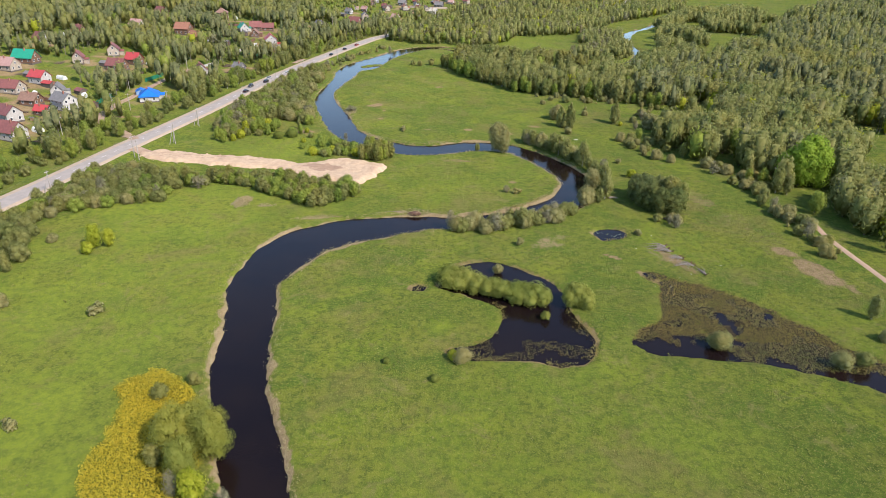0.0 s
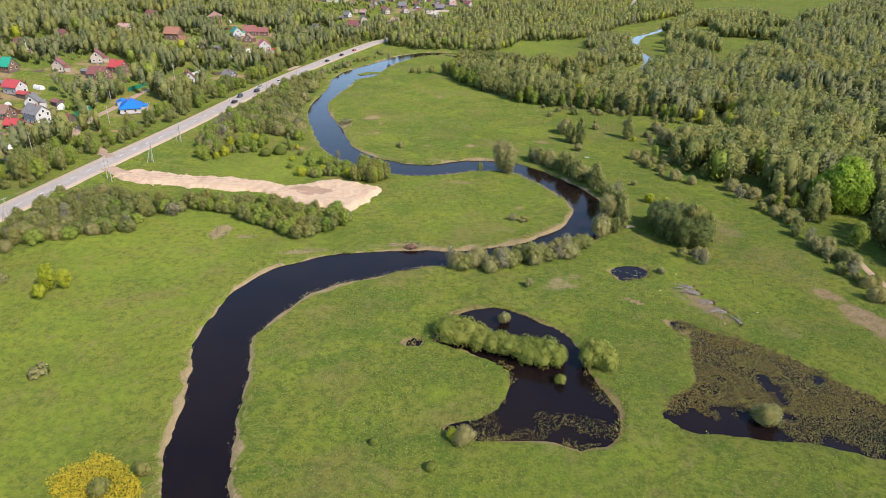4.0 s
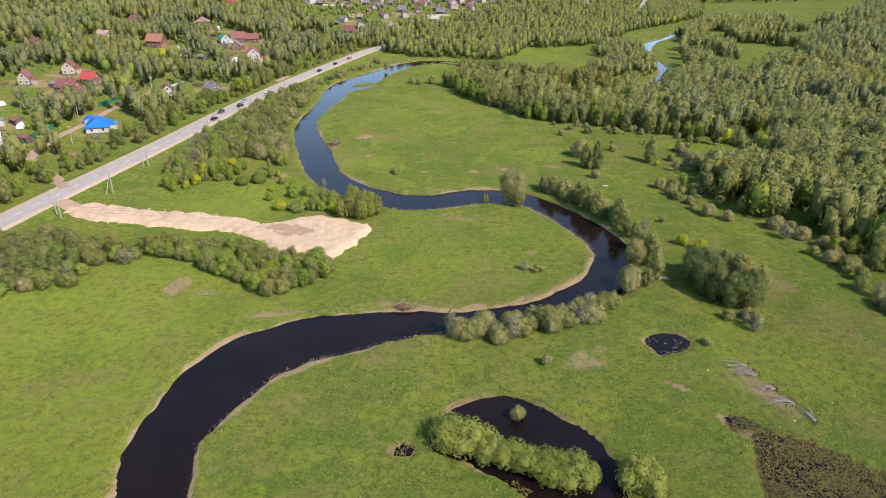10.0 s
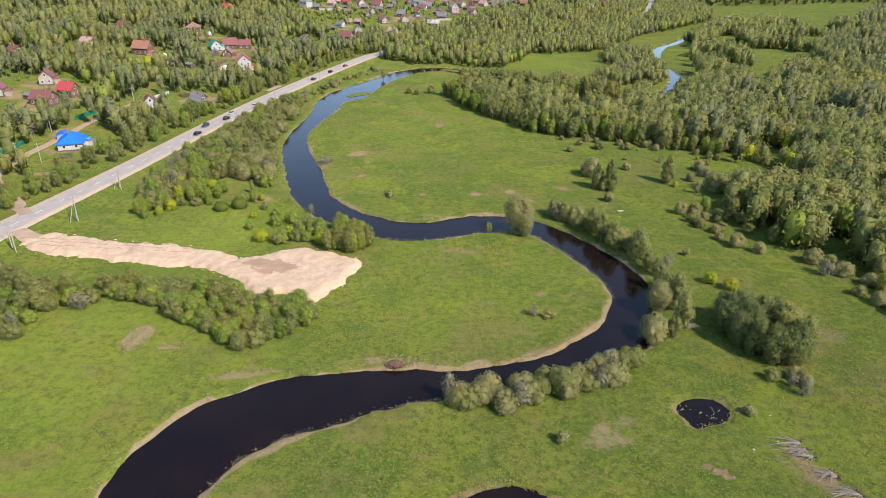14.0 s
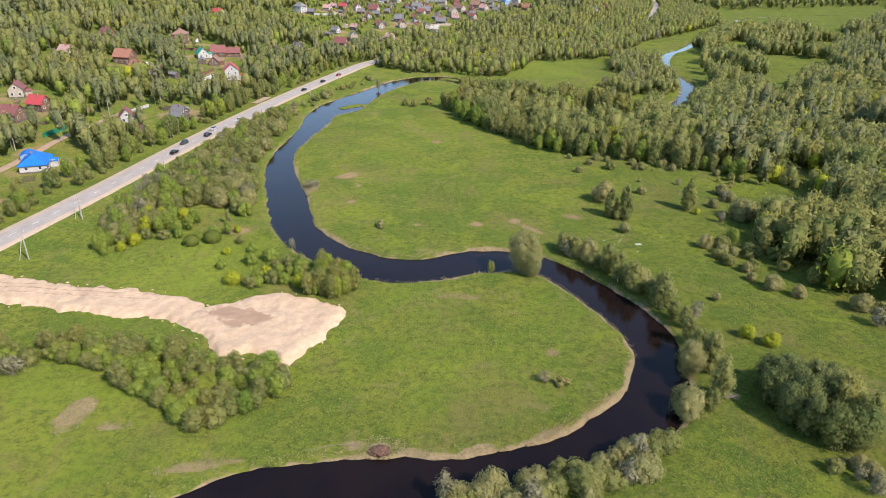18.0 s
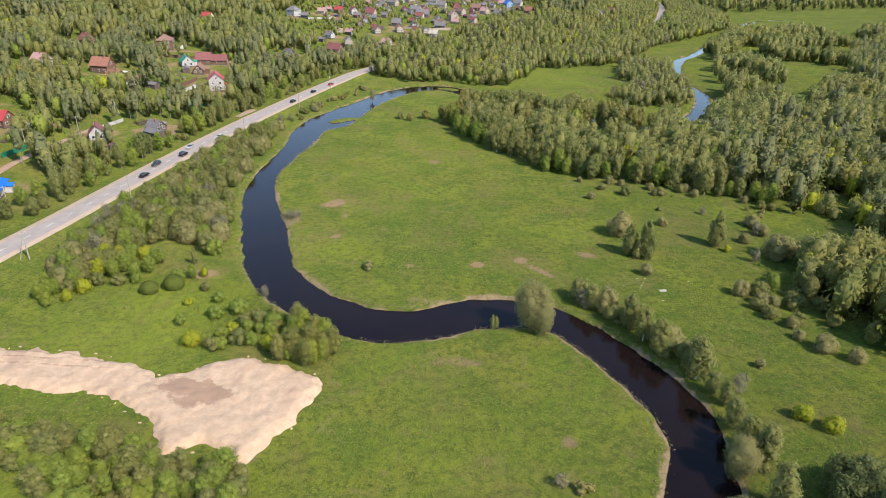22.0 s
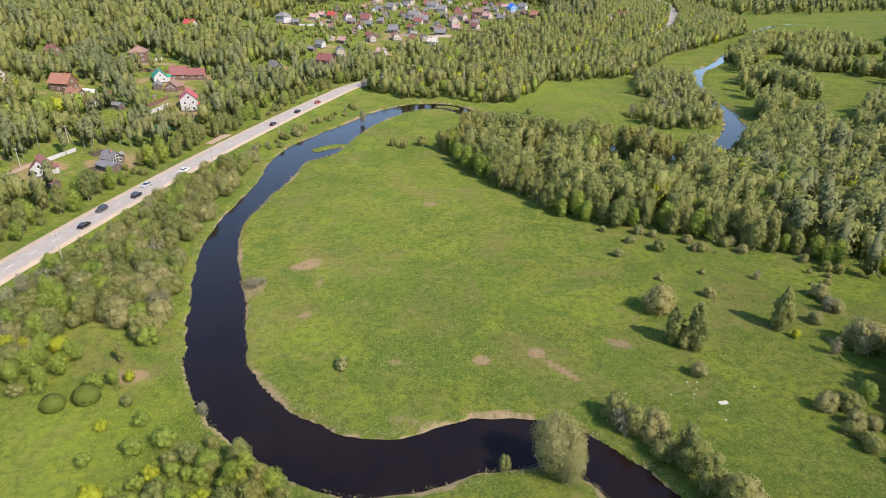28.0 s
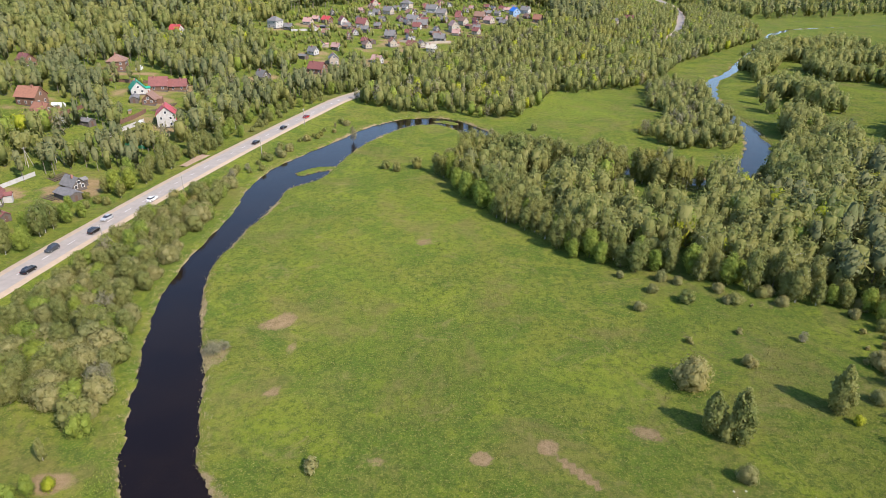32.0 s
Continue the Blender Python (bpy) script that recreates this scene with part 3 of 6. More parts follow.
# lush grass, with backscattered sunlight painted into the western patches: x, y, radius, strength
LUSH_SUNNY = [(-75, 85, 34, 1.0), (-95, 125, 30, 0.9), (-64, 258, 20, 0.9), (-70, 195, 22, 0.8), (-40, 190, 10, 0.6), (-70, 250, 22, 0.8), (-60, 268, 14, 0.9), (-50, 205, 12, 0.5), (-80, 200, 20, 0.7), (-90, 180, 24, 0.8), (-110, 110, 40, 0.8), (-60, 130, 26, 0.6), (-45, 300, 16, 0.5), (-25, 370, 20, 0.4), (0, 215, 22, 0.5), (30, 235, 18, 0.4), (-80, 68, 30, 1.0), (-72, 118, 24, 0.75), (-20, 330, 14, 0.35), (-15, 345, 12, 0.35), (5, 80, 30, 0.6), (-62, 152, 20, 0.8), (40, 80, 25, 0.6), (20, 320, 14, 0.25), (40, 310, 8, 0.45), (0, 124, 5, 0.9), (-60, 265, 14, 0.7), (90, 125, 14, 0.6), (65, 170, 14, 0.5), (-95, 150, 28, 0.7), (-70, 180, 22, 0.8), (10, 215, 22, 0.45), (-5, 235, 16, 0.4), (25, 95, 26, 0.45), (-105, 100, 30, 0.8), (-30, 300, 12, 0.4), (0, 400, 30, 0.35), (60, 560, 45, 0.6)]
ground = build_ground()


def sheet(name, outline, z, label, category="water"):
    """A level water surface inside an outline."""
    bm = bmesh.new()
    bm.faces.new([bm.verts.new((p[0], p[1], z)) for p in outline])
    bmesh.ops.triangulate(bm, faces=bm.faces[:])
    return tagged(part(name, bm, WATER), label, category, kind="structure")


def ribbon(name, line, offsets, z, material, lift=None):
    """A band along a line between two offsets (to the left of its way), with optional height along it."""
    way = np.gradient(line[:, :2], axis=0)
    way /= np.linalg.norm(way, axis=1)[:, None]
    left = np.stack([-way[:, 1], way[:, 0]], -1)
    n, k = len(line), len(offsets)
    rows = []
    for o, dz in offsets:
        o = np.asarray(o) * np.ones(n)
        p = line[:, :2] + left * o[:, None]
        rows.append(np.column_stack([p, z + dz + (lift(line[:, 0], line[:, 1]) if lift else 0) * np.ones(n)]))
    verts = np.stack(rows, 1).reshape(-1, 3)
    i = (np.arange(n - 1)[:, None] * k + np.arange(k - 1)).ravel()
    return new(name, mesh_from(name, verts, np.stack([i, i + k, i + k + 1, i + 1], -1), material, smooth=True))


tagged(ribbon("river_water", river, [(river[:, 2] * 0.5 + 2.2, 0), (0, 0), (-river[:, 2] * 0.5 - 2.2, 0)], -0.62, WATER), "dark still river winding through the meadow", "river", kind="structure")


def grown(outline, by):
    way = np.gradient(np.vstack([outline[-1:], outline, outline[:1]]), axis=0)[1:-1]
    out = np.stack([way[:, 1], -way[:, 0]], -1)
    area = np.sum(outline[:, 0] * np.roll(outline[:, 1], -1) - np.roll(outline[:, 0], -1) * outline[:, 1])
    out = out / np.linalg.norm(out, axis=1)[:, None] * np.sign(area)
    return outline + out * by


sheet("pond_water", grown(pond, 0.9), -0.42, "dark oxbow pond with willow islands")
sheet("small_pond_water", grown(pondlet, 0.6), -0.42, "tiny dark pool in the meadow")
sheet("round_pond_water", grown(pond_east, 0.7), -0.42, "dark round pool near the river")
sheet("marsh_water", grown(marsh, 0.8), -0.34, "black marsh water between sedge tufts")

# ---- the road ----
lift = lambda x, y: hill(x, y) + 0.80
tagged(ribbon("road_shoulder", road, [(6.6, -0.4), (5.5, 0.0), (-5.5, 0.0), (-6.6, -0.4)], 0, GRAVEL, lift), "pale sandy gravel shoulders of the road", "road shoulder", kind="structure")
tagged(ribbon("road", road, [(3.4, 0.025), (0, 0.06), (-3.4, 0.025)], 0, ASPHALT, lift), "straight grey worn asphalt road", "road", kind="structure")
for i in range(int(len(road) * 0.16), int(len(road) * 0.62), 3):
    dash = road[i : i + 2]
    tagged(ribbon("lane_dash", dash, [(0.07, 0.075), (-0.07, 0.075)], 0.0, PAINT, lift), "white centre dash on the asphalt", "road marking", "centre dashes", kind="structure")


# ---- the heap of pale sand beside the road ----
def build_sand():
    gx, gy = np.arange(-128, -16, 0.5), np.arange(208, 254, 0.5)
    x, y = np.meshgrid(gx, gy)
    d = inside(x, y, sand) + 0.9 * grain(x, y, 4, 41) + 0.6 * grain(x, y, 1.7, 42) + 0.3 * grain(x, y, 0.9, 47)
    z = height(x, y) + np.clip(-d * 0.55, -0.6, 0.85 + 0.25 * ramp(x, -70, -30)) + 0.18 * grain(x, y, 3, 43) + 0.12 * grain(x, y, 1.4, 44)
    keep = d < 0.9
    ny, nx = x.shape
    k = (np.arange(ny - 1)[:, None] * nx + np.arange(nx - 1)).ravel()
    faces = np.stack([k, k + 1, k + nx + 1, k + nx], -1)
    faces = faces[keep.ravel()[faces].any(1)]
    used, faces = np.unique(faces, return_inverse=True)
    verts = np.stack([x, y, z], -1).reshape(-1, 3)[used]
    mesh = mesh_from("sand_embankment", verts, faces.reshape(-1, 4), SAND, smooth=True)
    u, v = verts[:, 0], verts[:, 1]
    stain = 1 - ramp(np.hypot((u + 46) / 8, (v - 231) / 4.5) + 0.6 * grain(u, v, 5, 45) + 0.3 * grain(u, v, 2, 46), 0.2, 1.2)
    for off in (-1.6, 0.6, 2.4):
        along = v - (241.5 - 0.055 * (u + 100) + off)
        stain = np.maximum(stain, 0.7 * np.exp(-((along / 0.45) ** 2)) * (1 - ramp(u, -75, -50)))
    mesh.attributes.new("stain", "FLOAT", "POINT").data.foreach_set("value", stain.astype(np.float32))
    return new("sand_embankment", mesh)


tagged(build_sand(), "flat heap of pale pinkish sand spread on grass", "sand", kind="structure")

# ---- plants ----
def cards(centre, normal, size, corners, rng, hang=1.0, rough=0.25):
    """Leaf clumps: one small ragged face at each centre, facing roughly along its normal."""
    n = len(centre)
    nrm = normal / (np.linalg.norm(normal, axis=1)[:, None] + 1e-9)
    soft = nrm.copy()
    nrm = nrm + rng.normal(0, 0.33 if rough < 0.5 else 0.6, (n, 3))
    nrm /= np.linalg.norm(nrm, axis=1)[:, None] + 1e-9
    u = np.cross(nrm, rng.normal(0, 1, (n, 3)))
    if hang > 1:
        u = 0.35 * u + np.array([0, 0, 1.0]) - nrm * nrm[:, 2:3]
    u /= np.linalg.norm(u, axis=1)[:, None] + 1e-9
    v = np.cross(nrm, u)
    size = np.asarray(size) * rng.uniform(0.65, 1.35, n)
    verts = []
    for k in range(corners):
        a = 2 * math.pi * (k + rng.uniform(-0.25, 0.25, n)) / corners
        r = size * rng.uniform(0.7, 1.25, n)
        bend = nrm * (rng.uniform(-0.3, 0.1, n) * size)[:, None]
        verts.append(centre + (np.cos(a) * r * hang)[:, None] * u + (np.sin(a) * r / hang**0.6)[:, None] * v + bend)
    soft = soft + rough * nrm + rng.normal(0, 0.28 * rough, (n, 3))
    soft /= np.linalg.norm(soft, axis=1)[:, None]
    return np.stack(verts, 1).reshape(-1, 3), np.arange(n * corners).reshape(n, corners), np.repeat(soft, corners, 0)


# kind: height, radius, where the crown starts, lobes, shape power low and high, rounded puffs, their stretch, length of a leaf clump
KINDS = {
    "birch": (12.0, 3.0, 0.05, 40, 0.40, 0.50, 14, 1.6, 1.5),
    "aspen": (9.5, 3.1, 0.03, 46, 0.46, 0.46, 17, 1.2, 1.35),
    "bush": (4.0, 2.5, 0.02, 26, 0.42, 0.46, 11, 1.1, 1.2),
    "willow": (4.0, 2.7, 0.0, 34, 0.34, 0.42, 12, 1.05, 1.25),
    "shrub": (1.9, 1.2, 0.0, 8, 0.40, 0.50, 5, 0.9, 1.15),
    "cone": (11.0, 2.7, 0.02, 64, 0.34, 0.85, 16, 1.5, 1.4),
    "bare": (9.5, 2.7, 0.06, 40, 0.45, 0.50, 14, 1.3, 2.6),
    "globe": (2.3, 1.5, 0.0, 44, 0.36, 0.42, 1, 1.0, 1.0),
    "pine": (14.0, 2.7, 0.36, 26, 0.45, 0.62, 8, 0.75, 1.2),
    "spruce": (13.5, 2.4, 0.04, 34, 0.22, 1.0, 12, 0.9, 1.3),
    "twiggy": (5.5, 2.6, 0.05, 26, 0.45, 0.55, 10, 1.2, 2.4),
}
GOLDEN = (1 + 5**0.5) / 2
ICO = np.array([p for a in (-1, 1) for b in (-GOLDEN, GOLDEN) for p in ((0, a, b), (a, b, 0), (b, 0, a))]) / math.hypot(1, GOLDEN)
ICO_FACES = np.array([t for t in itertools.combinations(range(12), 3) if all(np.linalg.norm(ICO[i] - ICO[j]) < 1.1 for i, j in itertools.combinations(t, 2))])
ICO_FACES = np.array([t if np.dot(np.cross(ICO[t[1]] - ICO[t[0]], ICO[t[2]] - ICO[t[0]]), ICO[t[0]]) > 0 else t[::-1] for t in ICO_FACES])


def spindle(r, h, start, shape, rng, sides=6, rings=4):
    """The shaded inner mass of a crown, seen between the leaf clumps."""
    t = (np.arange(rings) + 0.4) / rings
    a = 2 * math.pi * np.arange(sides) / sides
    wide = r * shape(t)[:, None] * rng.uniform(0.40, 0.66, (rings, sides))
    v = np.stack([np.cos(a) * wide, np.sin(a) * wide, (h * (start + (0.97 - start) * t))[:, None] + 0 * wide], -1).reshape(-1, 3)
    v = np.vstack([v, [(0, 0, h * start), (0, 0, h * 0.86)]])
    f = []
    for i in range(rings - 1):
        for k in range(sides):
            p, q = i * sides + k, i * sides + (k + 1) % sides
            f += [(p, q, q + sides), (p, q + sides, p + sides)]
    for k in range(sides):
        q = (k + 1) % sides
        f += [(len(v) - 2, q, k), (len(v) - 1, (rings - 1) * sides + k, (rings - 1) * sides + q)]
    out = np.column_stack([v[:, :2], 0.5 * (v[:, 2] - 0.5 * h)])
    return v, np.array(f), out / (np.linalg.norm(out, axis=1)[:, None] + 1e-9)


def crown(kind, rng, count, size, far=False):
    """Small leaf clumps over a union of rounded puffs that fill the kind's outline, round a shaded inner mass."""
    h, r, start, _, low, high, puffs, tall, hang = KINDS[kind]
    shape = lambda s: ((s + 0.04) ** low * (1.04 - s) ** high) * 1.75
    if puffs == 1:
        mid, big = np.array([(0, 0, 0.46 * h)]), np.array([r * 0.98])
    else:
        t = (np.arange(puffs) + rng.uniform(0.1, 0.9, puffs)) / puffs
        ang = np.arange(puffs) * 2.4 + rng.uniform(-0.7, 0.7, puffs)
        env = r * shape(t)
        big = np.clip(env * 0.54, 0.16 * r, 0.56 * r) * rng.uniform(0.7, 1.25, puffs)
        off = np.maximum(env - big * 0.9, 0) * rng.uniform(0.55, 1.15, puffs)
        mid = np.stack([np.cos(ang) * off, np.sin(ang) * off, h * (start + 0.06 + (0.88 - start) * t)], -1)
    bare = kind in ("twiggy", "bare")
    i = rng.choice(len(big), count * 4, p=big**2 / (big**2).sum())
    way = rng.normal(0, 1, (len(i), 3)) + (0, 0, 0.3)
    way /= np.linalg.norm(way, axis=1)[:, None]
    at = mid[i] + way * (big[i] * (rng.uniform(0.35, 1.1, len(i)) if bare else rng.triangular(0.72, 1.0, 1.2, len(i)) if kind in ("bush", "willow", "shrub") else rng.triangular(0.55, 1.0, 1.32, len(i)) if puffs > 1 else rng.uniform(0.9, 1.06, len(i))))[:, None] * (1, 1, tall)
    deep = (np.linalg.norm((at[:, None] - mid[None]) / (1, 1, tall), axis=2) / big < 0.62).sum(1)
    keep = np.nonzero((at[:, 2] > 0.12) & ((deep == 0) | bare))[0][:count]
    at, way, i = at[keep], way[keep], i[keep]
    axis = at - (0, 0, 0.42 * h)
    axis /= np.linalg.norm(axis * (1, 1, 0.6), axis=1)[:, None] + 1e-9
    v, f, soft = cards(at, 0.62 * way + 0.5 * axis * (1, 1, 0.5) + (0, 0, 0.12), size, 3, rng, hang, 0.35 if puffs == 1 else 0.6 if kind in ("bush", "willow", "shrub") else 1.0)
    if bare:
        return v, f, soft
    if far:
        core = [spindle(r, h, start, shape, rng)]
    else:
        core = [(m + ICO * g * (0.86 if puffs == 1 else 0.76 if kind in ("bush", "willow", "shrub") else 0.64) * rng.uniform(0.9, 1.06, (12, 1)) * (1, 1, tall), ICO_FACES, ICO) for m, g in zip(mid, big)]
    for cv, cf, cn in core:
        f = np.vstack([f, cf + len(v)])
        v, soft = np.vstack([v, cv]), np.vstack([soft, cn])
    v[:, 2] = np.maximum(v[:, 2], 0.0)
    return v, f, soft


def trunk_mesh(kind, rng):
    h, r, start, *_ = KINDS[kind]
    bm = bmesh.new()
    if kind in ("bush", "willow", "shrub", "twiggy", "globe"):
        for k in range(5 if kind != "twiggy" else 6):
            a, lean = rng.uniform(0, 6.28), rng.uniform(0.15, 0.7 if kind != "twiggy" else 0.85)
            tip = Vector((math.cos(a) * lean * r, math.sin(a) * lean * r, h * rng.uniform(0.6, 0.95)))
            w = 0.012 * h
            add_tube(bm, [(0, 0, -0.3), (0, 0, -0.05), tip * 0.5 + Vector((0, 0, 0.08 * h)), tip], [w * 1.5, w * 1.5, w * 0.7, w * 0.2], 3)
        bmesh.ops.remove_doubles(bm, verts=bm.verts[:], dist=0.0005)
    else:
        w = 0.0125 * h
        sway = [Vector((rng.uniform(-0.2, 0.2), rng.uniform(-0.2, 0.2), z * h)) for z in (0, 0.3, 0.6, 0.9)]
        sway[0] = Vector((0, 0, -0.4))
        add_tube(bm, sway, [w * 1.3, w, w * 0.6, w * 0.15], 5)
        for k in range(4):
            z = h * rng.uniform(max(start, 0.18), 0.8)
            a = rng.uniform(0, 6.28)
            reach = r * rng.uniform(0.5, 0.9)
            add_tube(bm, [(0, 0, z), (math.cos(a) * reach * 0.5, math.sin(a) * reach * 0.5, z + reach * 0.5), (math.cos(a) * reach, math.sin(a) * reach, z + reach * 0.8)], [w * 0.4, w * 0.28, w * 0.1], 3)
    return bm


# look of a plant: kind, leaves, bark, name, label, leaf clump size, clumps per lobe
LOOKS = {
    "birch": ("birch", BIRCH, BIRCH_BARK, "birch_tree", "slender green birch tree with a pale trunk", 0.22, 40),
    "young": ("aspen", YOUNG, BARK, "young_tree", "bright green young leafy tree", 0.19, 52),
    "cone": ("cone", BIRCH, BARK, "conical_tree", "dense conical green tree on the meadow", 0.26, 40),
    "crowned": ("aspen", FRESH, BARK, "broad_alder", "broad leafy alder by the river", 0.115, 190),
    "lime": ("aspen", LIME, BARK, "tall_lime_green_tree", "tall bright green tree at the wood's edge", 0.24, 60),
    "alder": ("aspen", BIRCH, BARK, "alder_tree", "green broad-crowned alder tree", 0.19, 52),
    "dark": ("aspen", DARK, BARK, "dark_alder", "dark green dense alder tree", 0.19, 56),
    "bush": ("bush", YOUNG, BARK, "leafy_bush", "bright green leafy bush on the meadow", 0.15, 56),
    "dull": ("bush", BIRCH, BARK, "alder_bush", "dull green leafy bush", 0.16, 46),
    "islet": ("willow", FRESH, BARK, "pond_willow", "rounded yellow-green willow bush in the pond", 0.15, 60),
    "willow": ("willow", WILLOW, BARK, "willow_bush", "rounded grey-green willow bush", 0.16, 52),
    "yellow": ("aspen", YELLOW, BARK, "yellow_green_tree", "yellow-green young tree in fresh leaf", 0.22, 44),
    "lemon": ("bush", YELLOW, BARK, "yellow_green_bush", "yellow-green bush in fresh leaf", 0.16, 54),
    "shrub": ("shrub", WILLOW, BARK, "small_shrub", "small round shrub in the grass", 0.17, 40),
    "ball": ("globe", OLIVE, BARK, "round_shrub", "dense round dark green shrub", 0.10, 60),
    "pine": ("pine", NEEDLE, BARK, "pine_tree", "dark green pine tree", 0.55, 20),
    "spruce": ("spruce", NEEDLE, BARK, "spruce_tree", "dark pointed spruce tree", 0.6, 14),
    "twiggy": ("twiggy", TWIG, DEAD, "budding_willow", "grey willow with bare budding twigs", 0.17, 30),
    "bank": ("aspen", WILLOW, BARK, "large_willow", "large grey-green willow leaning over the river", 0.11, 200),
    "grey": ("bare", TWIG, DEAD, "grey_tree", "tall grey half-bare tree", 0.15, 44),
}
PLANTED, VARIANTS = {}, 4
rng_all = np.random.default_rng(7)


def plant(look_name, x, y, size=1.0, group="", label="", wide=1.0, z=None):
    """One tree or bush as a thing of its own: a trunk and a crown on a shared mesh."""
    kind, leaf, bark, name, text, clump, per = LOOKS[look_name]
    variant = int(rng_all.integers(VARIANTS))
    turn, lean = rng_all.uniform(0, 360), rng_all.uniform(0.9, 1.12)
    z = ground_z(x, y) - 0.05 if z is None else z
    m = pose(x, y, z, 0, 0, turn) @ Matrix.Diagonal((size * wide, size * wide * lean, size, 1))
    key = (look_name, variant)
    if key not in PLANTED:
        rng = np.random.default_rng(100 * variant + sum(map(ord, look_name)))
        ob = new(name)
        part("trunk", trunk_mesh(kind, rng), bark, ob)
        v, f, soft = crown(kind, rng, KINDS[kind][3] * per, clump)
        made = new("crown", mesh_from("crown", v, f, leaf, normals=soft))
        made.parent = ob
        ob.matrix_basis = m
        PLANTED[key] = ob
    else:
        ob = copy_thing(PLANTED[key], m)
        ob.matrix_basis = m
    return tagged(ob, label or text, "tree" if kind in ("birch", "aspen", "pine", "spruce", "cone", "bare") else "bush", group)


def scatter(poly, gap, seed, ok=None):
    """Uneven places inside an outline, about gap metres apart."""
    rng = np.random.default_rng(seed)
    p = np.array(poly, float)
    (x0, y0), (x1, y1) = p.min(0), p.max(0)
    x, y = np.meshgrid(np.arange(x0, x1, gap), np.arange(y0, y1, gap * 0.88))
    x[1::2] += gap / 2
    x, y = x.ravel(), y.ravel()
    x, y = x + rng.uniform(-0.42, 0.42, len(x)) * gap, y + rng.uniform(-0.42, 0.42, len(y)) * gap
    keep = inside(x, y, p) < 0
    x, y = x[keep], y[keep]
    if ok is not None:
        keep = ok(x, y)
        x, y = x[keep], y[keep]
    return np.stack([x, y], -1)


def free(x, y, bank=1.5, kerb=9.0, yard=0.0):
    """Clear of the river, the road, the ponds and the houses."""
    clear = (near_line(x, y, river)[0] - near_line(x, y, river)[1] / 2 > bank) & (near_line(x, y, road)[0] > kerb)
    if yard:
        d = np.min(np.hypot(x[:, None] - house_xy[:, 0], (y[:, None] - house_xy[:, 1] + 0.55 * yard) * 0.75), 1)
        clear &= d > yard
    return clear


def grove(poly, gap, seed, mix, sizes, group, ok=free, wide=1.0):
    """Single plants over an outline; mix: looks and shares; sizes: range for each look."""
    places = scatter(poly, gap, seed, ok)
    names, share = list(mix), np.array(list(mix.values()), float)
    rng = np.random.default_rng(seed + 1)
    trees = any(LOOKS[n][0] in ("aspen", "birch") for n in names)
    for x, y in places:
        name = names[rng.choice(len(names), p=share / share.sum())]
        s = rng.uniform(*sizes) * (1.55 if trees and LOOKS[name][0] in ("bush", "willow", "twiggy") else 1.0)
        plant(name, x, y, s, group, wide=wide * rng.uniform(0.85, 1.2))


def woods(name, places, mix, sizes, label, seed, size=0.95, per=8, lobes=9):
    """Woodland that nobody could count: all crowns in one mesh, all trunks in another."""
    rng = np.random.default_rng(seed)
    stock = {}
    for look_name in mix:
        kind = LOOKS[look_name][0]
        stock[look_name] = [crown(kind, rng, int(lobes * per * 0.8), size * (0.55 if kind in ("bush", "willow") else 0.72), True) for _ in range(7)]
    names, share = list(mix), np.array(list(mix.values()), float)
    pick = rng.choice(len(names), len(places), p=share / share.sum())
    z = height(places[:, 0], places[:, 1])
    slots = {}
    for n in names:
        slots.setdefault(LOOKS[n][1], len(slots))
    verts, faces, soften, tint, slot, base = [], [], [], [], [], 0
    tv, tf = [], []
    for (x, y), zz, k in zip(places, z, pick):
        v, f, soft = stock[names[k]][rng.integers(7)]
        a, w = rng.uniform(0, 6.28), rng.uniform(0.85, 1.3)
        s = sizes[0] + (sizes[1] - sizes[0]) * min(1, max(0, 0.6 * rng.uniform() + 0.2 + 0.45 * float(grain(x, y, 14, 3))))
        c, q = math.cos(a) * s * w, math.sin(a) * s * w
        verts.append(v @ np.array([[c, q, 0], [-q, c, 0], [0, 0, s]]) + (x, y, zz))
        faces.append(f + base)
        soften.append(soft @ np.array([[c, q, 0], [-q, c, 0], [0, 0, s]]) / s)
        base += len(v)
        tint.append(np.full(len(f), rng.uniform(0, 1)))
        slot.append(np.full(len(f), slots[LOOKS[names[k]][1]]))
        h, r = KINDS[LOOKS[names[k]][0]][0] * s * 0.7, 0.14 * s
        b = 4 * len(tv)
        tv.append(np.array([(x + r, y, zz - 0.4), (x - r, y + r, zz - 0.4), (x - r, y - r, zz - 0.4), (x, y, zz + h)]))
        tf += [(b, b + 1, b + 3), (b + 1, b + 2, b + 3), (b + 2, b, b + 3)]
    me = mesh_from(name, np.vstack(verts), np.vstack(faces), list(slots), np.concatenate(tint), normals=np.vstack(soften))
    me.polygons.foreach_set("material_index", np.concatenate(slot).astype(np.int32))
    ob = tagged(new(name, me), label, "forest", kind="stuff")
    trunks = new("trunks", mesh_from("trunks", np.vstack(tv), tf, BARK))
    trunks.parent = ob
    return ob


# ---- woodland, from the camera outwards ----
EDGE_EAST = [(150, 120), (122, 159), (117, 195), (108, 225), (93, 242), (84, 262), (83, 280), (91, 300), (107, 325), (105, 335), (80, 352), (65, 359), (46, 363), (37, 370), (31, 386), (21, 392), (8, 416), (-3, 440),
    (3, 450), (12, 468), (38, 458), (65, 447), (92, 437), (120, 444), (150, 480), (165, 525), (190, 520), (215, 545), (300, 640), (420, 800), (560, 1000), (700, 1000), (560, 800), (420, 600), (300, 430), (230, 320), (180, 240), (165, 150)]
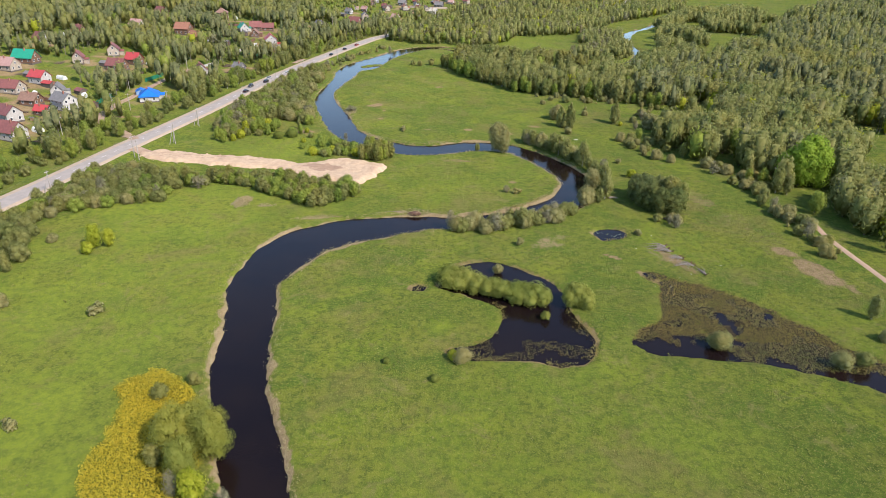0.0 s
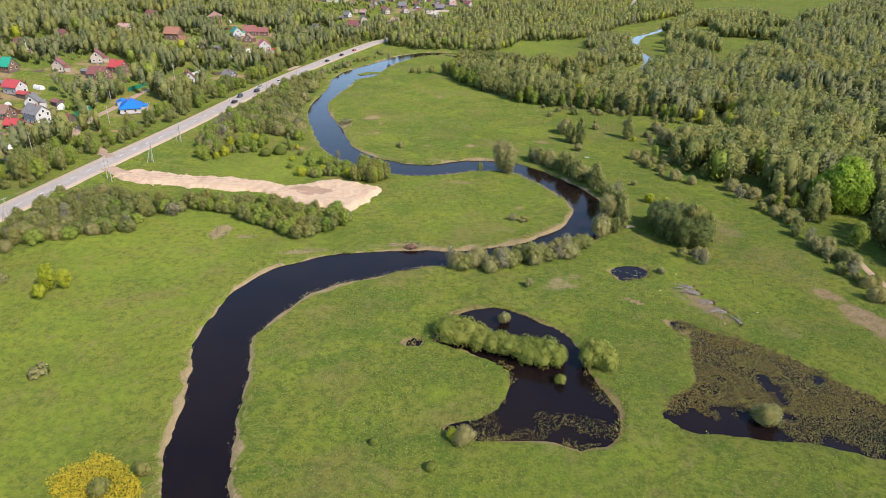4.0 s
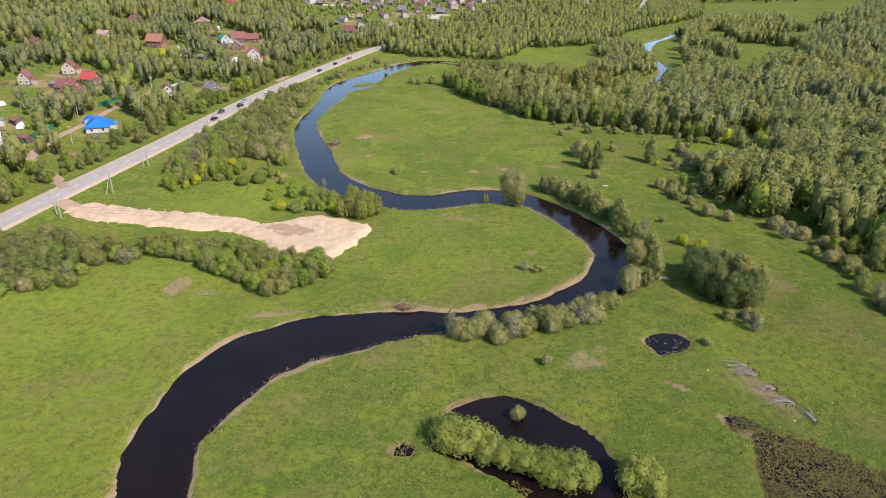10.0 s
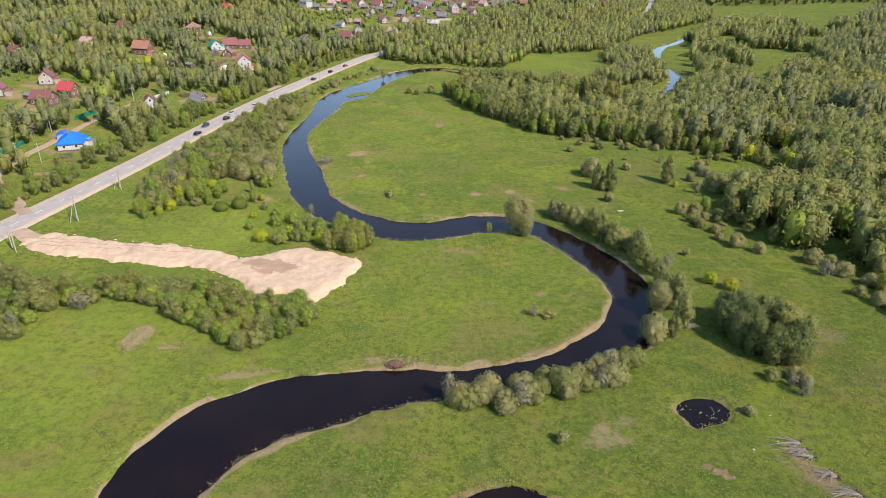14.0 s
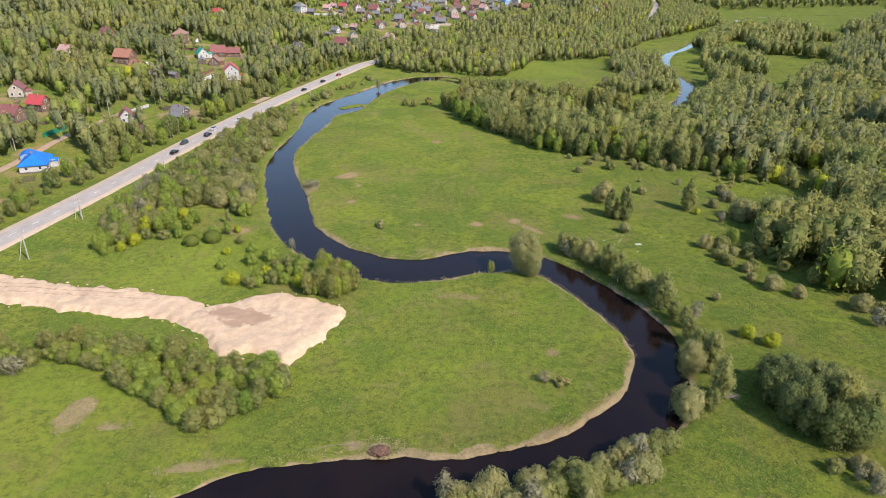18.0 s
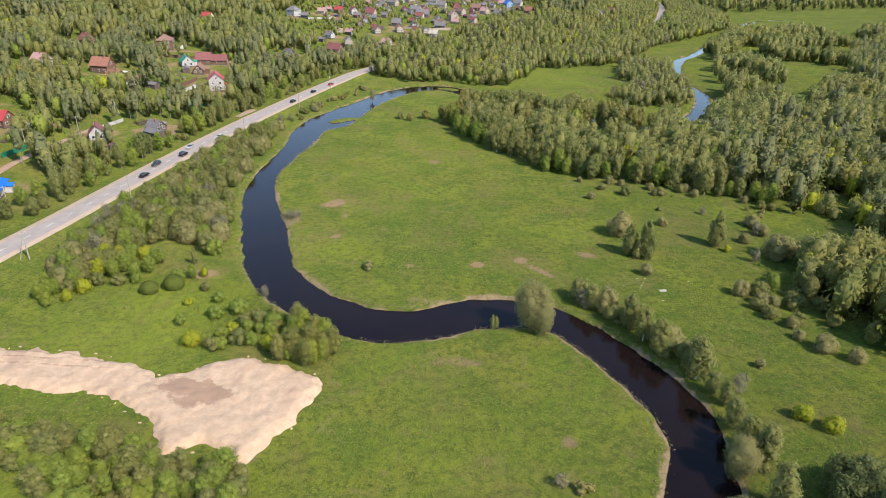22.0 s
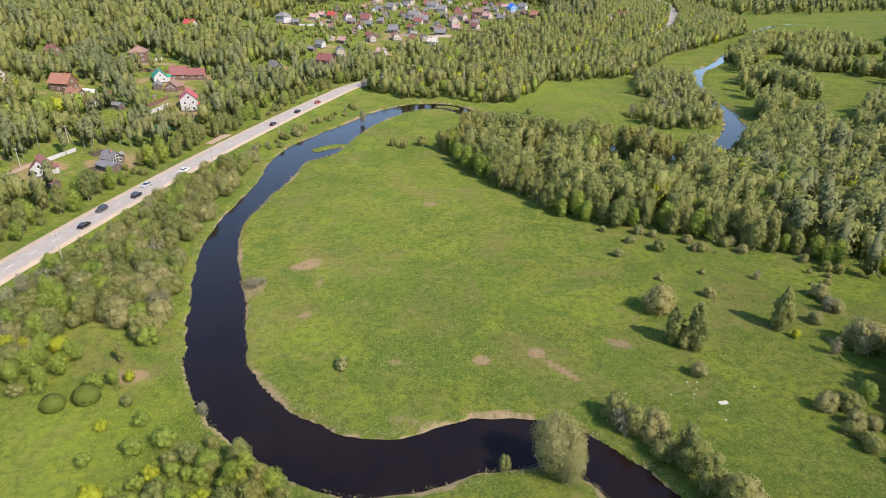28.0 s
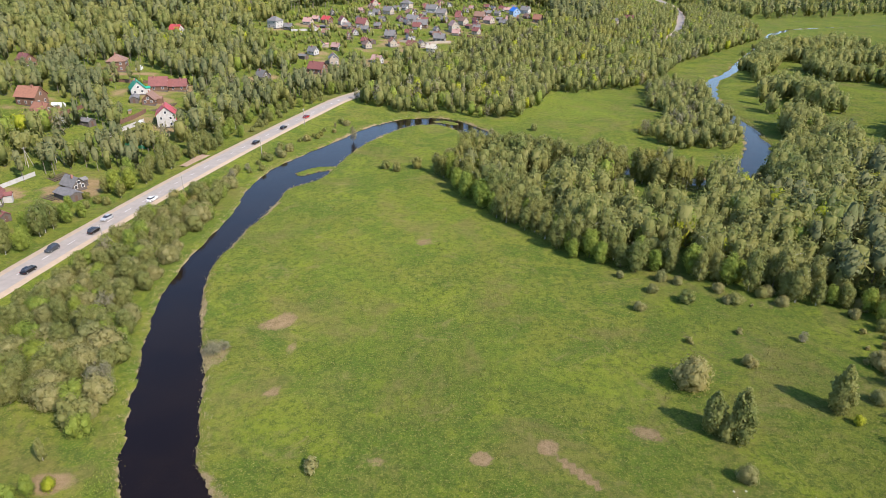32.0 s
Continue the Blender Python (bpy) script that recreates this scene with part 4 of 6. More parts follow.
MEADOWS = [[(181, 520), (217, 572), (275, 618), (282, 600), (214, 510), (189, 474), (178, 490)], [(106, 300), (120, 310), (118, 290)]]
view = lambda x, y: np.abs(x) < 0.71 * (y + 12) + 25
open_land = lambda x, y: np.min([inside(x, y, m) for m in MEADOWS], 0) > 0
east = scatter(EDGE_EAST, 4.1, 11, lambda x, y: free(x, y, 3.0) & view(x, y) & open_land(x, y))
rim = -inside(east[:, 0], east[:, 1], EDGE_EAST)
gappy = grain(east[:, 0], east[:, 1], 17, 6) + 0.5 * grain(east[:, 0], east[:, 1], 7, 8)
lime = np.hypot(east[:, 0] - 130, east[:, 1] - 224) < 9
thin = (gappy < np.where((rim < 26) & (east[:, 1] < 330), 0.05, np.where((east[:, 0] > 140) & (east[:, 1] > 470), 0.15, 0.5))) & ~lime
east, rim = east[thin], rim[thin]
front = (rim < 9) & (east[:, 1] < 470) & (east[:, 0] < 125)
for (x, y), d in zip(east[front], rim[front]):
    tall = y > 350 and x < 105
    name = rng_all.choice(["birch", "birch", "alder", "young"] if tall else ["birch", "alder", "dull", "willow", "young"])
    plant(name, x, y, rng_all.uniform(0.62, 1.05) if tall else rng_all.uniform(0.5, 0.85), "trees along the edge of the birch wood")
deep = east[~front]
near_deep = (deep[:, 1] < 520)
mixed = near_deep & (ramp(deep[:, 0] - 0.12 * deep[:, 1], 150, 240) + grain(deep[:, 0], deep[:, 1], 42, 19) + 0.4 * grain(deep[:, 0], deep[:, 1], 14, 20) > 0.22)
near_deep &= ~mixed
woods("mixed_wood", deep[mixed], {"alder": 4, "pine": 2.6, "spruce": 1.6, "birch": 2, "yellow": 1.0, "grey": 0.3, "dull": 2}, (0.7, 1.35), "mixed pines, alders and half-bare trees", 23, 0.6, 10, 20)
woods("birch_wood", deep[near_deep], {"birch": 7, "alder": 2, "young": 0.6, "pine": 0.3, "yellow": 0.25}, (0.7, 1.35), "dense green birch wood in spring leaf", 21, 0.6, 11, 22)
woods("far_birch_wood", deep[~(near_deep | mixed)][::2], {"birch": 5, "alder": 3, "spruce": 2.0, "pine": 2.0}, (0.9, 1.25), "far mixed birch and spruce wood", 22, 0.85, 6, 14)

# ---- woods round the village and beyond the river ----
NORTH = [(-52, 562), (-26, 537), (3, 539), (17, 529), (40, 532), (62, 588), (106, 604), (140, 635), (165, 690), (235, 775), (290, 845), (320, 930), (330, 1150), (200, 1100), (170, 960), (140, 870), (95, 840), (20, 740), (-5, 690), (-35, 645), (-60, 600)]
STRIP = [(88, 508), (103, 480), (126, 479), (141, 505), (144, 540), (146, 600), (150, 632), (128, 625), (118, 590), (109, 560), (116, 545), (104, 515)]
BEND = [(168, 545), (203, 648), (232, 715), (275, 775), (330, 795), (450, 835), (560, 1000), (420, 800), (300, 640), (215, 545)]
FAR_BANK = [(203, 678), (212, 672), (250, 738), (292, 815), (283, 822), (240, 755)]
HORIZON = [(350, 1010), (420, 1030), (560, 1100), (760, 1120), (800, 1000), (1000, 1300), (1000, 1700), (300, 1700), (320, 1150)]
WEST = [(-63, 600), (-90, 545), (-112, 470), (-128, 400), (-140, 340), (-152, 280), (-172, 200), (-190, 140), (-260, 200), (-420, 480), (-700, 900), (-800, 1060), (-400, 1150), (180, 1180), (200, 1100), (170, 960), (140, 870), (95, 840), (20, 740), (-5, 690), (-35, 645)]
YARDS = np.array([(-142, 406, 15), (-138, 392, 11), (-152, 410, 9), (-153, 345, 13), (-158, 322, 11), (-147, 304, 7), (-150, 472, 11), (-138, 482, 10), (-156, 455, 10), (-178, 583, 12), (-165, 572, 9), (-200, 607, 5), (-69, 718, 10), (-100, 646, 12), (-90, 664, 8), (-135, 735, 14), (-120, 760, 14), (-60, 730, 12),
    (-100, 770, 14), (-70, 785, 14), (-40, 760, 12), (-20, 715, 9), (-35, 690, 8), (0, 755, 14), (-20, 790, 16), (10, 795, 14), (40, 840, 14), (-50, 815, 13), (-30, 850, 15), (70, 890, 12), (-165, 375, 10), (-200, 330, 14), (-185, 315, 9), (-205, 355, 10), (-200, 395, 9)])


def outside_yards(x, y):
    return np.min(np.hypot(x[:, None] - YARDS[:, 0], y[:, None] - YARDS[:, 1]) - YARDS[:, 2] * np.where(YARDS[:, 1] > 640, 0.45, 1.0), 1) > 0


ok_west = lambda x, y: free(x, y, 3, 11, 14.5) & view(x, y) & outside_yards(x, y) & (near_line(x, y, LANE)[0] > 3.5)
LANE = curve([(-128, 258), (-150, 285), (-166, 300), (-167.5, 325), (-164.5, 345), (-163, 365), (-161, 392), (-157, 416), (-160, 440)], 3)
SETTLEMENT = [(-160, 735), (-110, 640), (-60, 640), (-8, 690), (35, 765), (95, 850), (105, 960), (-60, 960), (-150, 810)]
west = scatter(WEST, 6.0, 31, ok_west)
among = (inside(west[:, 0], west[:, 1], SETTLEMENT) < 0) | (np.min(np.hypot(west[:, None, 0] - house_xy[:, 0], west[:, None, 1] - house_xy[:, 1]), 1) < 17)
garden = west[among]
garden = garden[np.random.default_rng(9).uniform(0, 1, len(garden)) < np.where(inside(garden[:, 0], garden[:, 1], SETTLEMENT) < 0, 0.62, 0.42)]
west = west[~among]
woods("garden_trees", garden, {"alder": 4, "dull": 4, "young": 2, "bush": 2, "birch": 1, "pine": 0.4}, (0.36, 0.74), "low garden trees between the village houses", 48, 0.58, 9, 14)
dist = near_line(west[:, 0], west[:, 1], HILL)[0]
close = (west[:, 1] < 640) & (dist < 175)
stand = grain(west[:, 0], west[:, 1], 38, 15) + 0.5 * grain(west[:, 0], west[:, 1], 15, 16) > 0.05
woods("village_pines", west[close & stand], {"pine": 5, "spruce": 2, "birch": 1.5}, (0.7, 1.1), "dark pines standing above the village gardens", 50, 0.7, 8, 16)
woods("village_wood", west[close & ~stand], {"birch": 4, "alder": 4, "young": 1.0, "pine": 2.2, "spruce": 1.0, "yellow": 0.2, "grey": 0.2}, (0.7, 1.25), "mixed birch and alder trees round the village", 41, 0.6, 9, 18)
hind = west[~close]
hind = hind[np.random.default_rng(8).uniform(0, 1, len(hind)) < 0.5]
dark = grain(hind[:, 0], hind[:, 1], 90, 5) + ramp(hind[:, 1], 640, 950) * 0.7 + ramp(-hind[:, 0], 250, 450) * 0.4 > 0.08
woods("hill_birch_wood", hind[~dark], {"birch": 6, "alder": 3, "pine": 0.7, "spruce": 0.5, "yellow": 0.3}, (0.85, 1.3), "hillside birch wood behind the village", 42, 0.85, 7, 13)
woods("hill_pine_wood", hind[dark], {"pine": 6, "spruce": 3, "birch": 2.5}, (0.95, 1.5), "tall dark pine wood on the hill", 43, 1.1, 5, 12)
north = scatter(NORTH, 5.8, 32, lambda x, y: free(x, y, 4, 5, 9) & view(x, y) & outside_yards(x, y))
woods("river_wood", north, {"birch": 5, "alder": 5, "young": 0.8, "dull": 1.5, "yellow": 0.4, "grey": 1.6}, (0.65, 1.1), "dense green wood beyond the far river bend", 44, 0.72, 8, 15)
reach = river[(river[:, 1] > 530) & (river[:, 1] < 612) & (river[:, 0] < 175)]
screen = np.vstack([np.column_stack([reach[:, 0] - reach[:, 2] / 2 - o, reach[:, 1] - 1 + 3 * np.sin(reach[:, 1] * o)]) for o in (0.5, 4.0)])
woods("bend_willow_wood", np.vstack([scatter(STRIP, 4.0, 33, lambda x, y: free(x, y, 1)), screen]), {"alder": 4, "dull": 3, "grey": 0.8, "birch": 1}, (0.6, 0.9), "grey-green trees along the winding river", 45, 0.6, 10, 16)
woods("far_bend_wood", scatter(BEND, 5.0, 34, lambda x, y: free(x, y, 4) & ((near_line(x, y, river)[0] < 26) | (grain(x, y, 26, 23) > 0.25))), {"birch": 5, "alder": 3}, (0.9, 1.25), "tall birch wood beside the far river", 46, 1.0, 6, 14)
woods("far_bank_willows", scatter(FAR_BANK, 3.6, 36, lambda x, y: free(x, y, 1.0)), {"alder": 3, "dull": 3}, (0.75, 1.1), "willows along the far river", 49, 0.9, 6, 12)
woods("horizon_wood", scatter(HORIZON, 18.0, 35, lambda x, y: free(x, y, 6) & view(x, y)), {"birch": 3, "alder": 3, "spruce": 1, "pine": 1}, (1.1, 1.7), "far woods on the horizon", 47, 1.6, 6, 8)
# behind the road, a ragged belt of young trees
belt = [p for p in curve(ROAD, 6) if 120 < p[1] < 600]
verge = np.array([(p[0] + o * -0.98, p[1] + o * 0.18) for p in belt for o in ((11.5, 15.5, 19.5, 24.0) if p[1] < 300 else (11.5, 15.5, 20.0))])
verge += np.random.default_rng(5).uniform(-2.2, 2.2, verge.shape)
keep = outside_yards(verge[:, 0], verge[:, 1]) & free(verge[:, 0], verge[:, 1], 3, 10.5, 7)
for (x, y) in verge[keep]:
    plant(rng_all.choice(["alder", "birch", "dull", "young", "dull"]), x, y, rng_all.uniform(0.48, 0.88), "trees along the road")

# ---- thickets on the near side of the road ----
grove([(-84, 219.5), (-70, 219.5), (-55, 218), (-49, 215), (-42, 211.5), (-33, 212.5), (-29.6, 209), (-30, 203), (-34, 197.5), (-42, 193), (-54, 200.5), (-68.6, 209.5), (-82, 214.5)], 2.7, 51, {"young": 4, "alder": 5, "bush": 1.5, "dull": 3}, (0.36, 0.60), "thicket below the sand heap", free, 1.2)
grove([(-82, 214), (-92, 216), (-104, 220), (-114, 225), (-126, 218), (-134, 192), (-122, 180), (-114, 186), (-103, 190), (-96, 193.5), (-92, 196), (-91, 203), (-86, 207.5), (-80, 209)], 3.7, 52, {"dull": 5, "alder": 4, "twiggy": 0.9, "grey": 0.5, "bush": 1, "willow": 2}, (0.42, 0.66), "thicket between road and meadow", free, 1.15)
grove([(-136, 185), (-122, 178), (-116, 165), (-109, 146), (-126, 136), (-146, 150)], 4.8, 53, {"dull": 4, "alder": 4, "twiggy": 1}, (0.5, 0.75), "thicket between road and meadow")
grove([(-105, 290), (-104, 321), (-97, 361), (-88, 415), (-76, 425), (-75, 401), (-75, 374), (-73, 345), (-69, 325), (-62, 303), (-60, 292), (-66, 290), (-71, 301), (-80, 298), (-85, 284), (-91, 270), (-98, 275)], 3.9, 54, {"dull": 5, "alder": 4, "twiggy": 0.35, "grey": 0.25, "bush": 1.6, "young": 1.2, "willow": 4.0}, (0.5, 0.85), "thicket between road and river", lambda x, y: free(x, y, -0.4, 13))
grove([(-100, 264), (-100, 282), (-89, 288), (-77, 291), (-73, 284), (-80, 272), (-90, 262)], 4.2, 55, {"yellow": 2, "lemon": 1.2, "young": 4, "dull": 1}, (0.42, 0.62), "yellow-green young trees beside the road")
grove([(-57, 246), (-52, 250), (-46, 256), (-38, 262), (-33, 257), (-26, 246), (-29, 242), (-40, 247.5), (-47, 245.5)], 3.6, 56, {"bush": 6, "dull": 2, "lemon": 1.2}, (0.5, 0.85), "bushes above the sand heap", lambda x, y: free(x, y, 0.8))
grove([(-33, 243), (-23, 240), (-21, 246), (-26, 254), (-32, 255)], 2.9, 57, {"alder": 3, "young": 2}, (0.5, 0.72), "bushes above the sand heap")
grove([(-82, 430), (-70, 437), (-62, 470), (-50, 500), (-44, 514), (-52, 520), (-62, 495), (-76, 455)], 6.5, 58, {"dull": 3, "willow": 2, "twiggy": 1}, (0.4, 0.75), "bushes between road and river", lambda x, y: free(x, y, 1.2, 9))
grove([(5, 452), (12, 466), (38, 455), (65, 444), (92, 433), (90, 425), (60, 435), (30, 446)], 4.6, 68, {"birch": 5, "alder": 1}, (0.95, 1.2), "tall trees at the back of the birch wood")
# the far bank of the middle bend
grove([(33, 269), (42, 260), (50, 244), (54, 227), (55, 209), (50, 199), (54, 203), (57.5, 217), (56.5, 234), (53, 247), (45, 262), (35, 275)], 3.4, 59, {"dull": 3, "alder": 5, "twiggy": 0.8, "willow": 3, "birch": 0.6}, (0.55, 0.86), "trees along the river bank", lambda x, y: free(x, y, -0.3))
grove([(1, 176.3), (14, 175.4), (26, 180), (38, 186.5), (42, 192), (36, 190.5), (25, 185), (14, 181.3), (2, 180.3)], 2.7, 60, {"dull": 4, "willow": 4, "alder": 1.4, "twiggy": 0.7}, (0.45, 0.7), "willows on the near bank", lambda x, y: free(x, y, -0.2))
grove([(63.5, 210), (70, 212), (77, 208), (79.5, 198), (74, 189), (68, 191), (64.5, 199)], 3.3, 61, {"dark": 8, "birch": 2}, (0.72, 1.02), "dark group of alders")
grove([(66, 187), (70, 189), (75, 187), (75, 180), (68, 179)], 3.2, 62, {"willow": 3, "twiggy": 2, "dull": 2}, (0.5, 0.8), "dark group of alders")
# shrubs along the forest track
grove([(99, 240), (104, 222), (105.5, 198), (105.5, 178), (108, 163), (112, 157), (114, 170), (113, 195), (111.5, 222), (103, 246)], 4.5, 63, {"willow": 5, "dull": 4, "twiggy": 1, "shrub": 2}, (0.55, 1.0), "bushes along the forest track")
grove([(80, 285), (84, 262), (93, 243), (88, 242), (79, 258), (76, 275)], 4.6, 64, {"willow": 4, "lemon": 0.8, "dull": 3}, (0.55, 0.9), "bushes along the wood's edge")
grove([(86, 284), (93, 302), (106, 326), (104, 350), (99, 350), (96, 325), (89, 306), (84, 290)], 6.0, 65, {"willow": 4, "shrub": 4, "twiggy": 1.5}, (0.45, 0.9), "bushes along the wood's edge")
grove([(46, 360), (65, 356), (80, 349), (95, 351), (95, 344), (75, 342), (55, 350)], 6.0, 66, {"willow": 4, "shrub": 4, "dull": 2, "lemon": 0.6}, (0.4, 0.75), "bushes along the wood's edge")

# ---- single trees and bushes on the meadows: look, x, y, size, breadth ----
SINGLES = [
    ("cone", 53.4, 297.0, 0.92, 1.0), ("cone", 57.6, 295.2, 1.12, 0.95), ("dull", 55.2, 295.2, 0.9, 0.8), ("willow", 54.0, 310.5, 1.5, 1.0), ("dull", 53.5, 310, 0.9, 1.0), ("cone", 80.4, 304, 1.05, 0.95), ("willow", 95, 296, 1.5, 1.15), ("lemon", 82.3, 300, 0.5, 0.9), ("willow", 55.3, 285, 0.72, 0.9),
    ("willow", 51, 341, 0.55, 1.1), ("willow", 69, 318.5, 0.6, 1.1), ("twiggy", 85, 328, 0.5, 1.1), ("willow", 97, 319, 0.9, 1.0), ("shrub", 59, 327, 0.8, 1.2), ("shrub", 72, 331, 0.8, 1.2), ("dull", 64, 345, 0.8, 1.1), ("shrub", -19, 285, 1.2, 1.3),
    ("dull", -18, 443, 0.9, 0.9), ("dull", -10, 447, 1.1, 0.9), ("dull", -22.5, 446, 0.75, 1.0), ("young", 8, 420, 0.52, 1.0), ("lemon", 69, 227.5, 0.75, 1.0), ("lemon", 73, 224.5, 0.75, 1.1), ("shrub", 68, 243.5, 1.0, 1.1), ("twiggy", 21.5, 209.5, 0.48, 1.4),
    ("shrub", 25, 208.5, 1.1, 1.2), ("bank", 51.3, 212.5, 0.85, 1.15), ("willow", 47.5, 201.5, 1.25, 0.9), ("twiggy", 60, 235, 0.85, 1.0), ("willow", 46.3, 199.5, 0.95, 0.8), ("ball", -71.5, 270.5, 1.15, 1.35), ("ball", -66.3, 273, 1.3, 1.3), ("young", -63.5, 278, 0.45, 0.9), ("dull", -58, 272, 0.6, 1.0), ("bush", -77, 275, 0.6, 0.9),
    ("bush", -58.3, 256.5, 0.55, 1.1), ("bush", -53.1, 266.7, 0.6, 1.1), ("lemon", -59.6, 265, 0.45, 1.1), ("bush", -51.3, 259.4, 0.8, 1.0), ("bush", -46.5, 261.5, 0.9, 1.0), ("birch", -65.7, 285.7, 0.42, 0.8), ("bush", -66.9, 277, 0.75, 1.2), ("alder", -31.4, 256.6, 0.62, 1.1), ("lemon", -61, 279.5, 0.55, 1.0), ("twiggy", -42.5, 269.5, 0.6, 0.9), ("bank", 21.8, 256.5, 1.22, 1.15), ("bank", 23.6, 255.0, 0.95, 1.1), ("dull", 13.2, 257, 0.75, 0.65), ("yellow", -96, 160.5, 0.75, 1.0),
    ("lemon", -96.5, 157, 0.85, 0.9), ("yellow", -93, 162, 0.55, 1.0), ("willow", -110, 164, 0.55, 1.1), ("shrub", -80, 127.5, 1.3, 1.5), ("willow", -103, 129, 0.7, 1.1), ("shrub", -76, 88.5, 1.3, 1.1), ("willow", 4.5, 111, 0.72, 1.05), ("lemon", 2.5, 112, 0.5, 1.0),
    ("shrub", 22, 167.5, 1.25, 0.9), ("ball", -11.3, 110, 0.5, 1.1), ("ball", -1.2, 104.5, 0.55, 1.3), ("willow", 60.5, 118, 0.85, 1.2), ("willow", 83.5, 111.5, 0.75, 1.1), ("dull", 88.5, 112, 0.75, 1.1), ("birch", 101, 130.5, 0.55, 1.1), ("willow", 99, 121, 0.7, 1.0)]
SINGLES += [
    ("islet", 2.2, 144.6, 1.1, 1.25), ("islet", 5.6, 143.0, 1.12, 1.25), ("islet", 8.8, 140.6, 0.95, 1.25), ("islet", 12.0, 139.2, 0.95, 1.25), ("islet", 15.2, 137.9, 0.98, 1.25), ("islet", 18.6, 137.2, 1.02, 1.25), ("islet", 22.0, 136.2, 1.1, 1.2), ("islet", 24.4, 135.2, 0.95, 0.9),
    ("islet", 32.2, 135.4, 1.25, 1.05), ("islet", 34.4, 133.8, 1.0, 1.0), ("willow", 14.6, 151.2, 0.56, 1.0), ("islet", 24.2, 128.6, 0.42, 0.95), ("crowned", -44.2, 83.5, 1.0, 1.25), ("crowned", -38.0, 83, 0.98, 1.25), ("crowned", -42, 88.5, 0.72, 1.3), ("crowned", -41, 77.5, 0.85, 1.1),
    ("grey", -41.5, 73.5, 0.62, 0.85), ("yellow", -37.8, 72.5, 0.72, 1.1), ("dull", -53, 97.5, 0.75, 1.1), ("dull", -48, 102, 0.62, 1.0), ("alder", -47, 80, 0.5, 1.0), ("twiggy", -33, 72.5, 0.55, 0.8), ("lime", 128, 222, 1.75, 1.05), ("lime", 132.5, 226, 1.85, 1.0),
    ("lime", 134, 220.5, 1.6, 1.0), ("lime", 125.5, 226, 1.35, 1.05), ("shrub", 58, 176, 1.0, 1.2), ("dull", 42.5, 507.5, 0.75, 1.1), ("twiggy", 21, 489, 1.1, 0.7), ("twiggy", -41, 485, 1.2, 0.7), ("dull", 76, 345, 0.7, 1.1), ("twiggy", -47.2, 318.5, 0.55, 1.9), ("twiggy", -45.5, 320, 0.45, 1.7)]
for name, x, y, s, wide in SINGLES:
    plant(name, x, y, s, "", "", wide, -0.25 if inside(np.array([x]), np.array([y]), POND)[0] < 0 else None)


# ---- low cover that nobody could count ----
def tufts(name, places, leaf, label, seed, tall=0.5, blades=5, size=0.2, spread=0.35, category="grass", base=0.0, lie=0.6, level=None):
    rng = np.random.default_rng(seed)
    n = len(places)
    z = height(places[:, 0], places[:, 1]) + base if level is None else np.full(n, level)
    at = np.repeat(np.column_stack([places, z]), blades, 0)
    at += np.column_stack([rng.normal(0, spread, (n * blades, 2)), rng.uniform(0.1, 1, n * blades) * tall])
    way = np.column_stack([rng.normal(0, lie, (n * blades, 2)), np.full(n * blades, 0.8)])
    way /= np.linalg.norm(way, axis=1)[:, None]
    v, f, soft = cards(at, way, size, 3, rng)
    return tagged(new(name, mesh_from(name, v, f, leaf, np.repeat(rng.uniform(0, 1, n), blades), normals=soft)), label, category, kind="stuff")


rng = np.random.default_rng(77)
GOLDEN_BANK = [(-54, 62), (-57.5, 75), (-61, 93), (-62.5, 100), (-59.5, 107), (-54.5, 108), (-49, 102), (-45, 95), (-38, 82), (-37, 66)]
tufts("golden_shrubs", scatter(GOLDEN_BANK, 0.5, 71, lambda x, y: inside(x, y, GOLDEN_BANK) + 1.6 * grain(x, y, 5, 35) + 0.8 * grain(x, y, 2, 36) < -0.4), GOLD, "bank of low golden-yellow flowering shrubs", 72, 1.0, 14, 0.15, 0.3, "shrubs", 0.0, 0.55)
bog = scatter(MARSH, 0.55, 73)
tufts("marsh_sedge", bog[grain(bog[:, 0], bog[:, 1], 6, 13) + 0.5 * grain(bog[:, 0], bog[:, 1], 2, 14) > -0.75 + 1.1 * (1 - ramp(near_line(bog[:, 0], bog[:, 1], np.array([(39, 117), (69, 111), (79, 107), (88, 102), (112, 95)], float))[0], 1.5, 6))], SEDGE, "sedge tufts standing in black marsh water", 74, 0.5, 10, 0.105, 0.3, "sedge", lie=0.95, level=-0.42)
rim_pond = scatter([(2, 113.5), (8, 112), (18, 112), (23, 116), (28, 113), (34, 114), (36, 123), (33, 130), (29, 125), (24, 119), (16, 120), (8, 119)], 0.8, 75)
tufts("pond_sedge", rim_pond[grain(rim_pond[:, 0], rim_pond[:, 1], 4, 15) > -0.1], SEDGE, "sedge tufts along the pond", 76, 0.5, 8, 0.10, 0.3, "sedge", lie=0.95, level=-0.5)
# dry reeds hang over both banks of the river
REED = leaf_material("dry_reed", (0.390, 0.319, 0.195), (0.312, 0.260, 0.130), (0.234, 0.240, 0.078), 0.2)
near_bank = river[river[:, 1] < 540]
bank = []
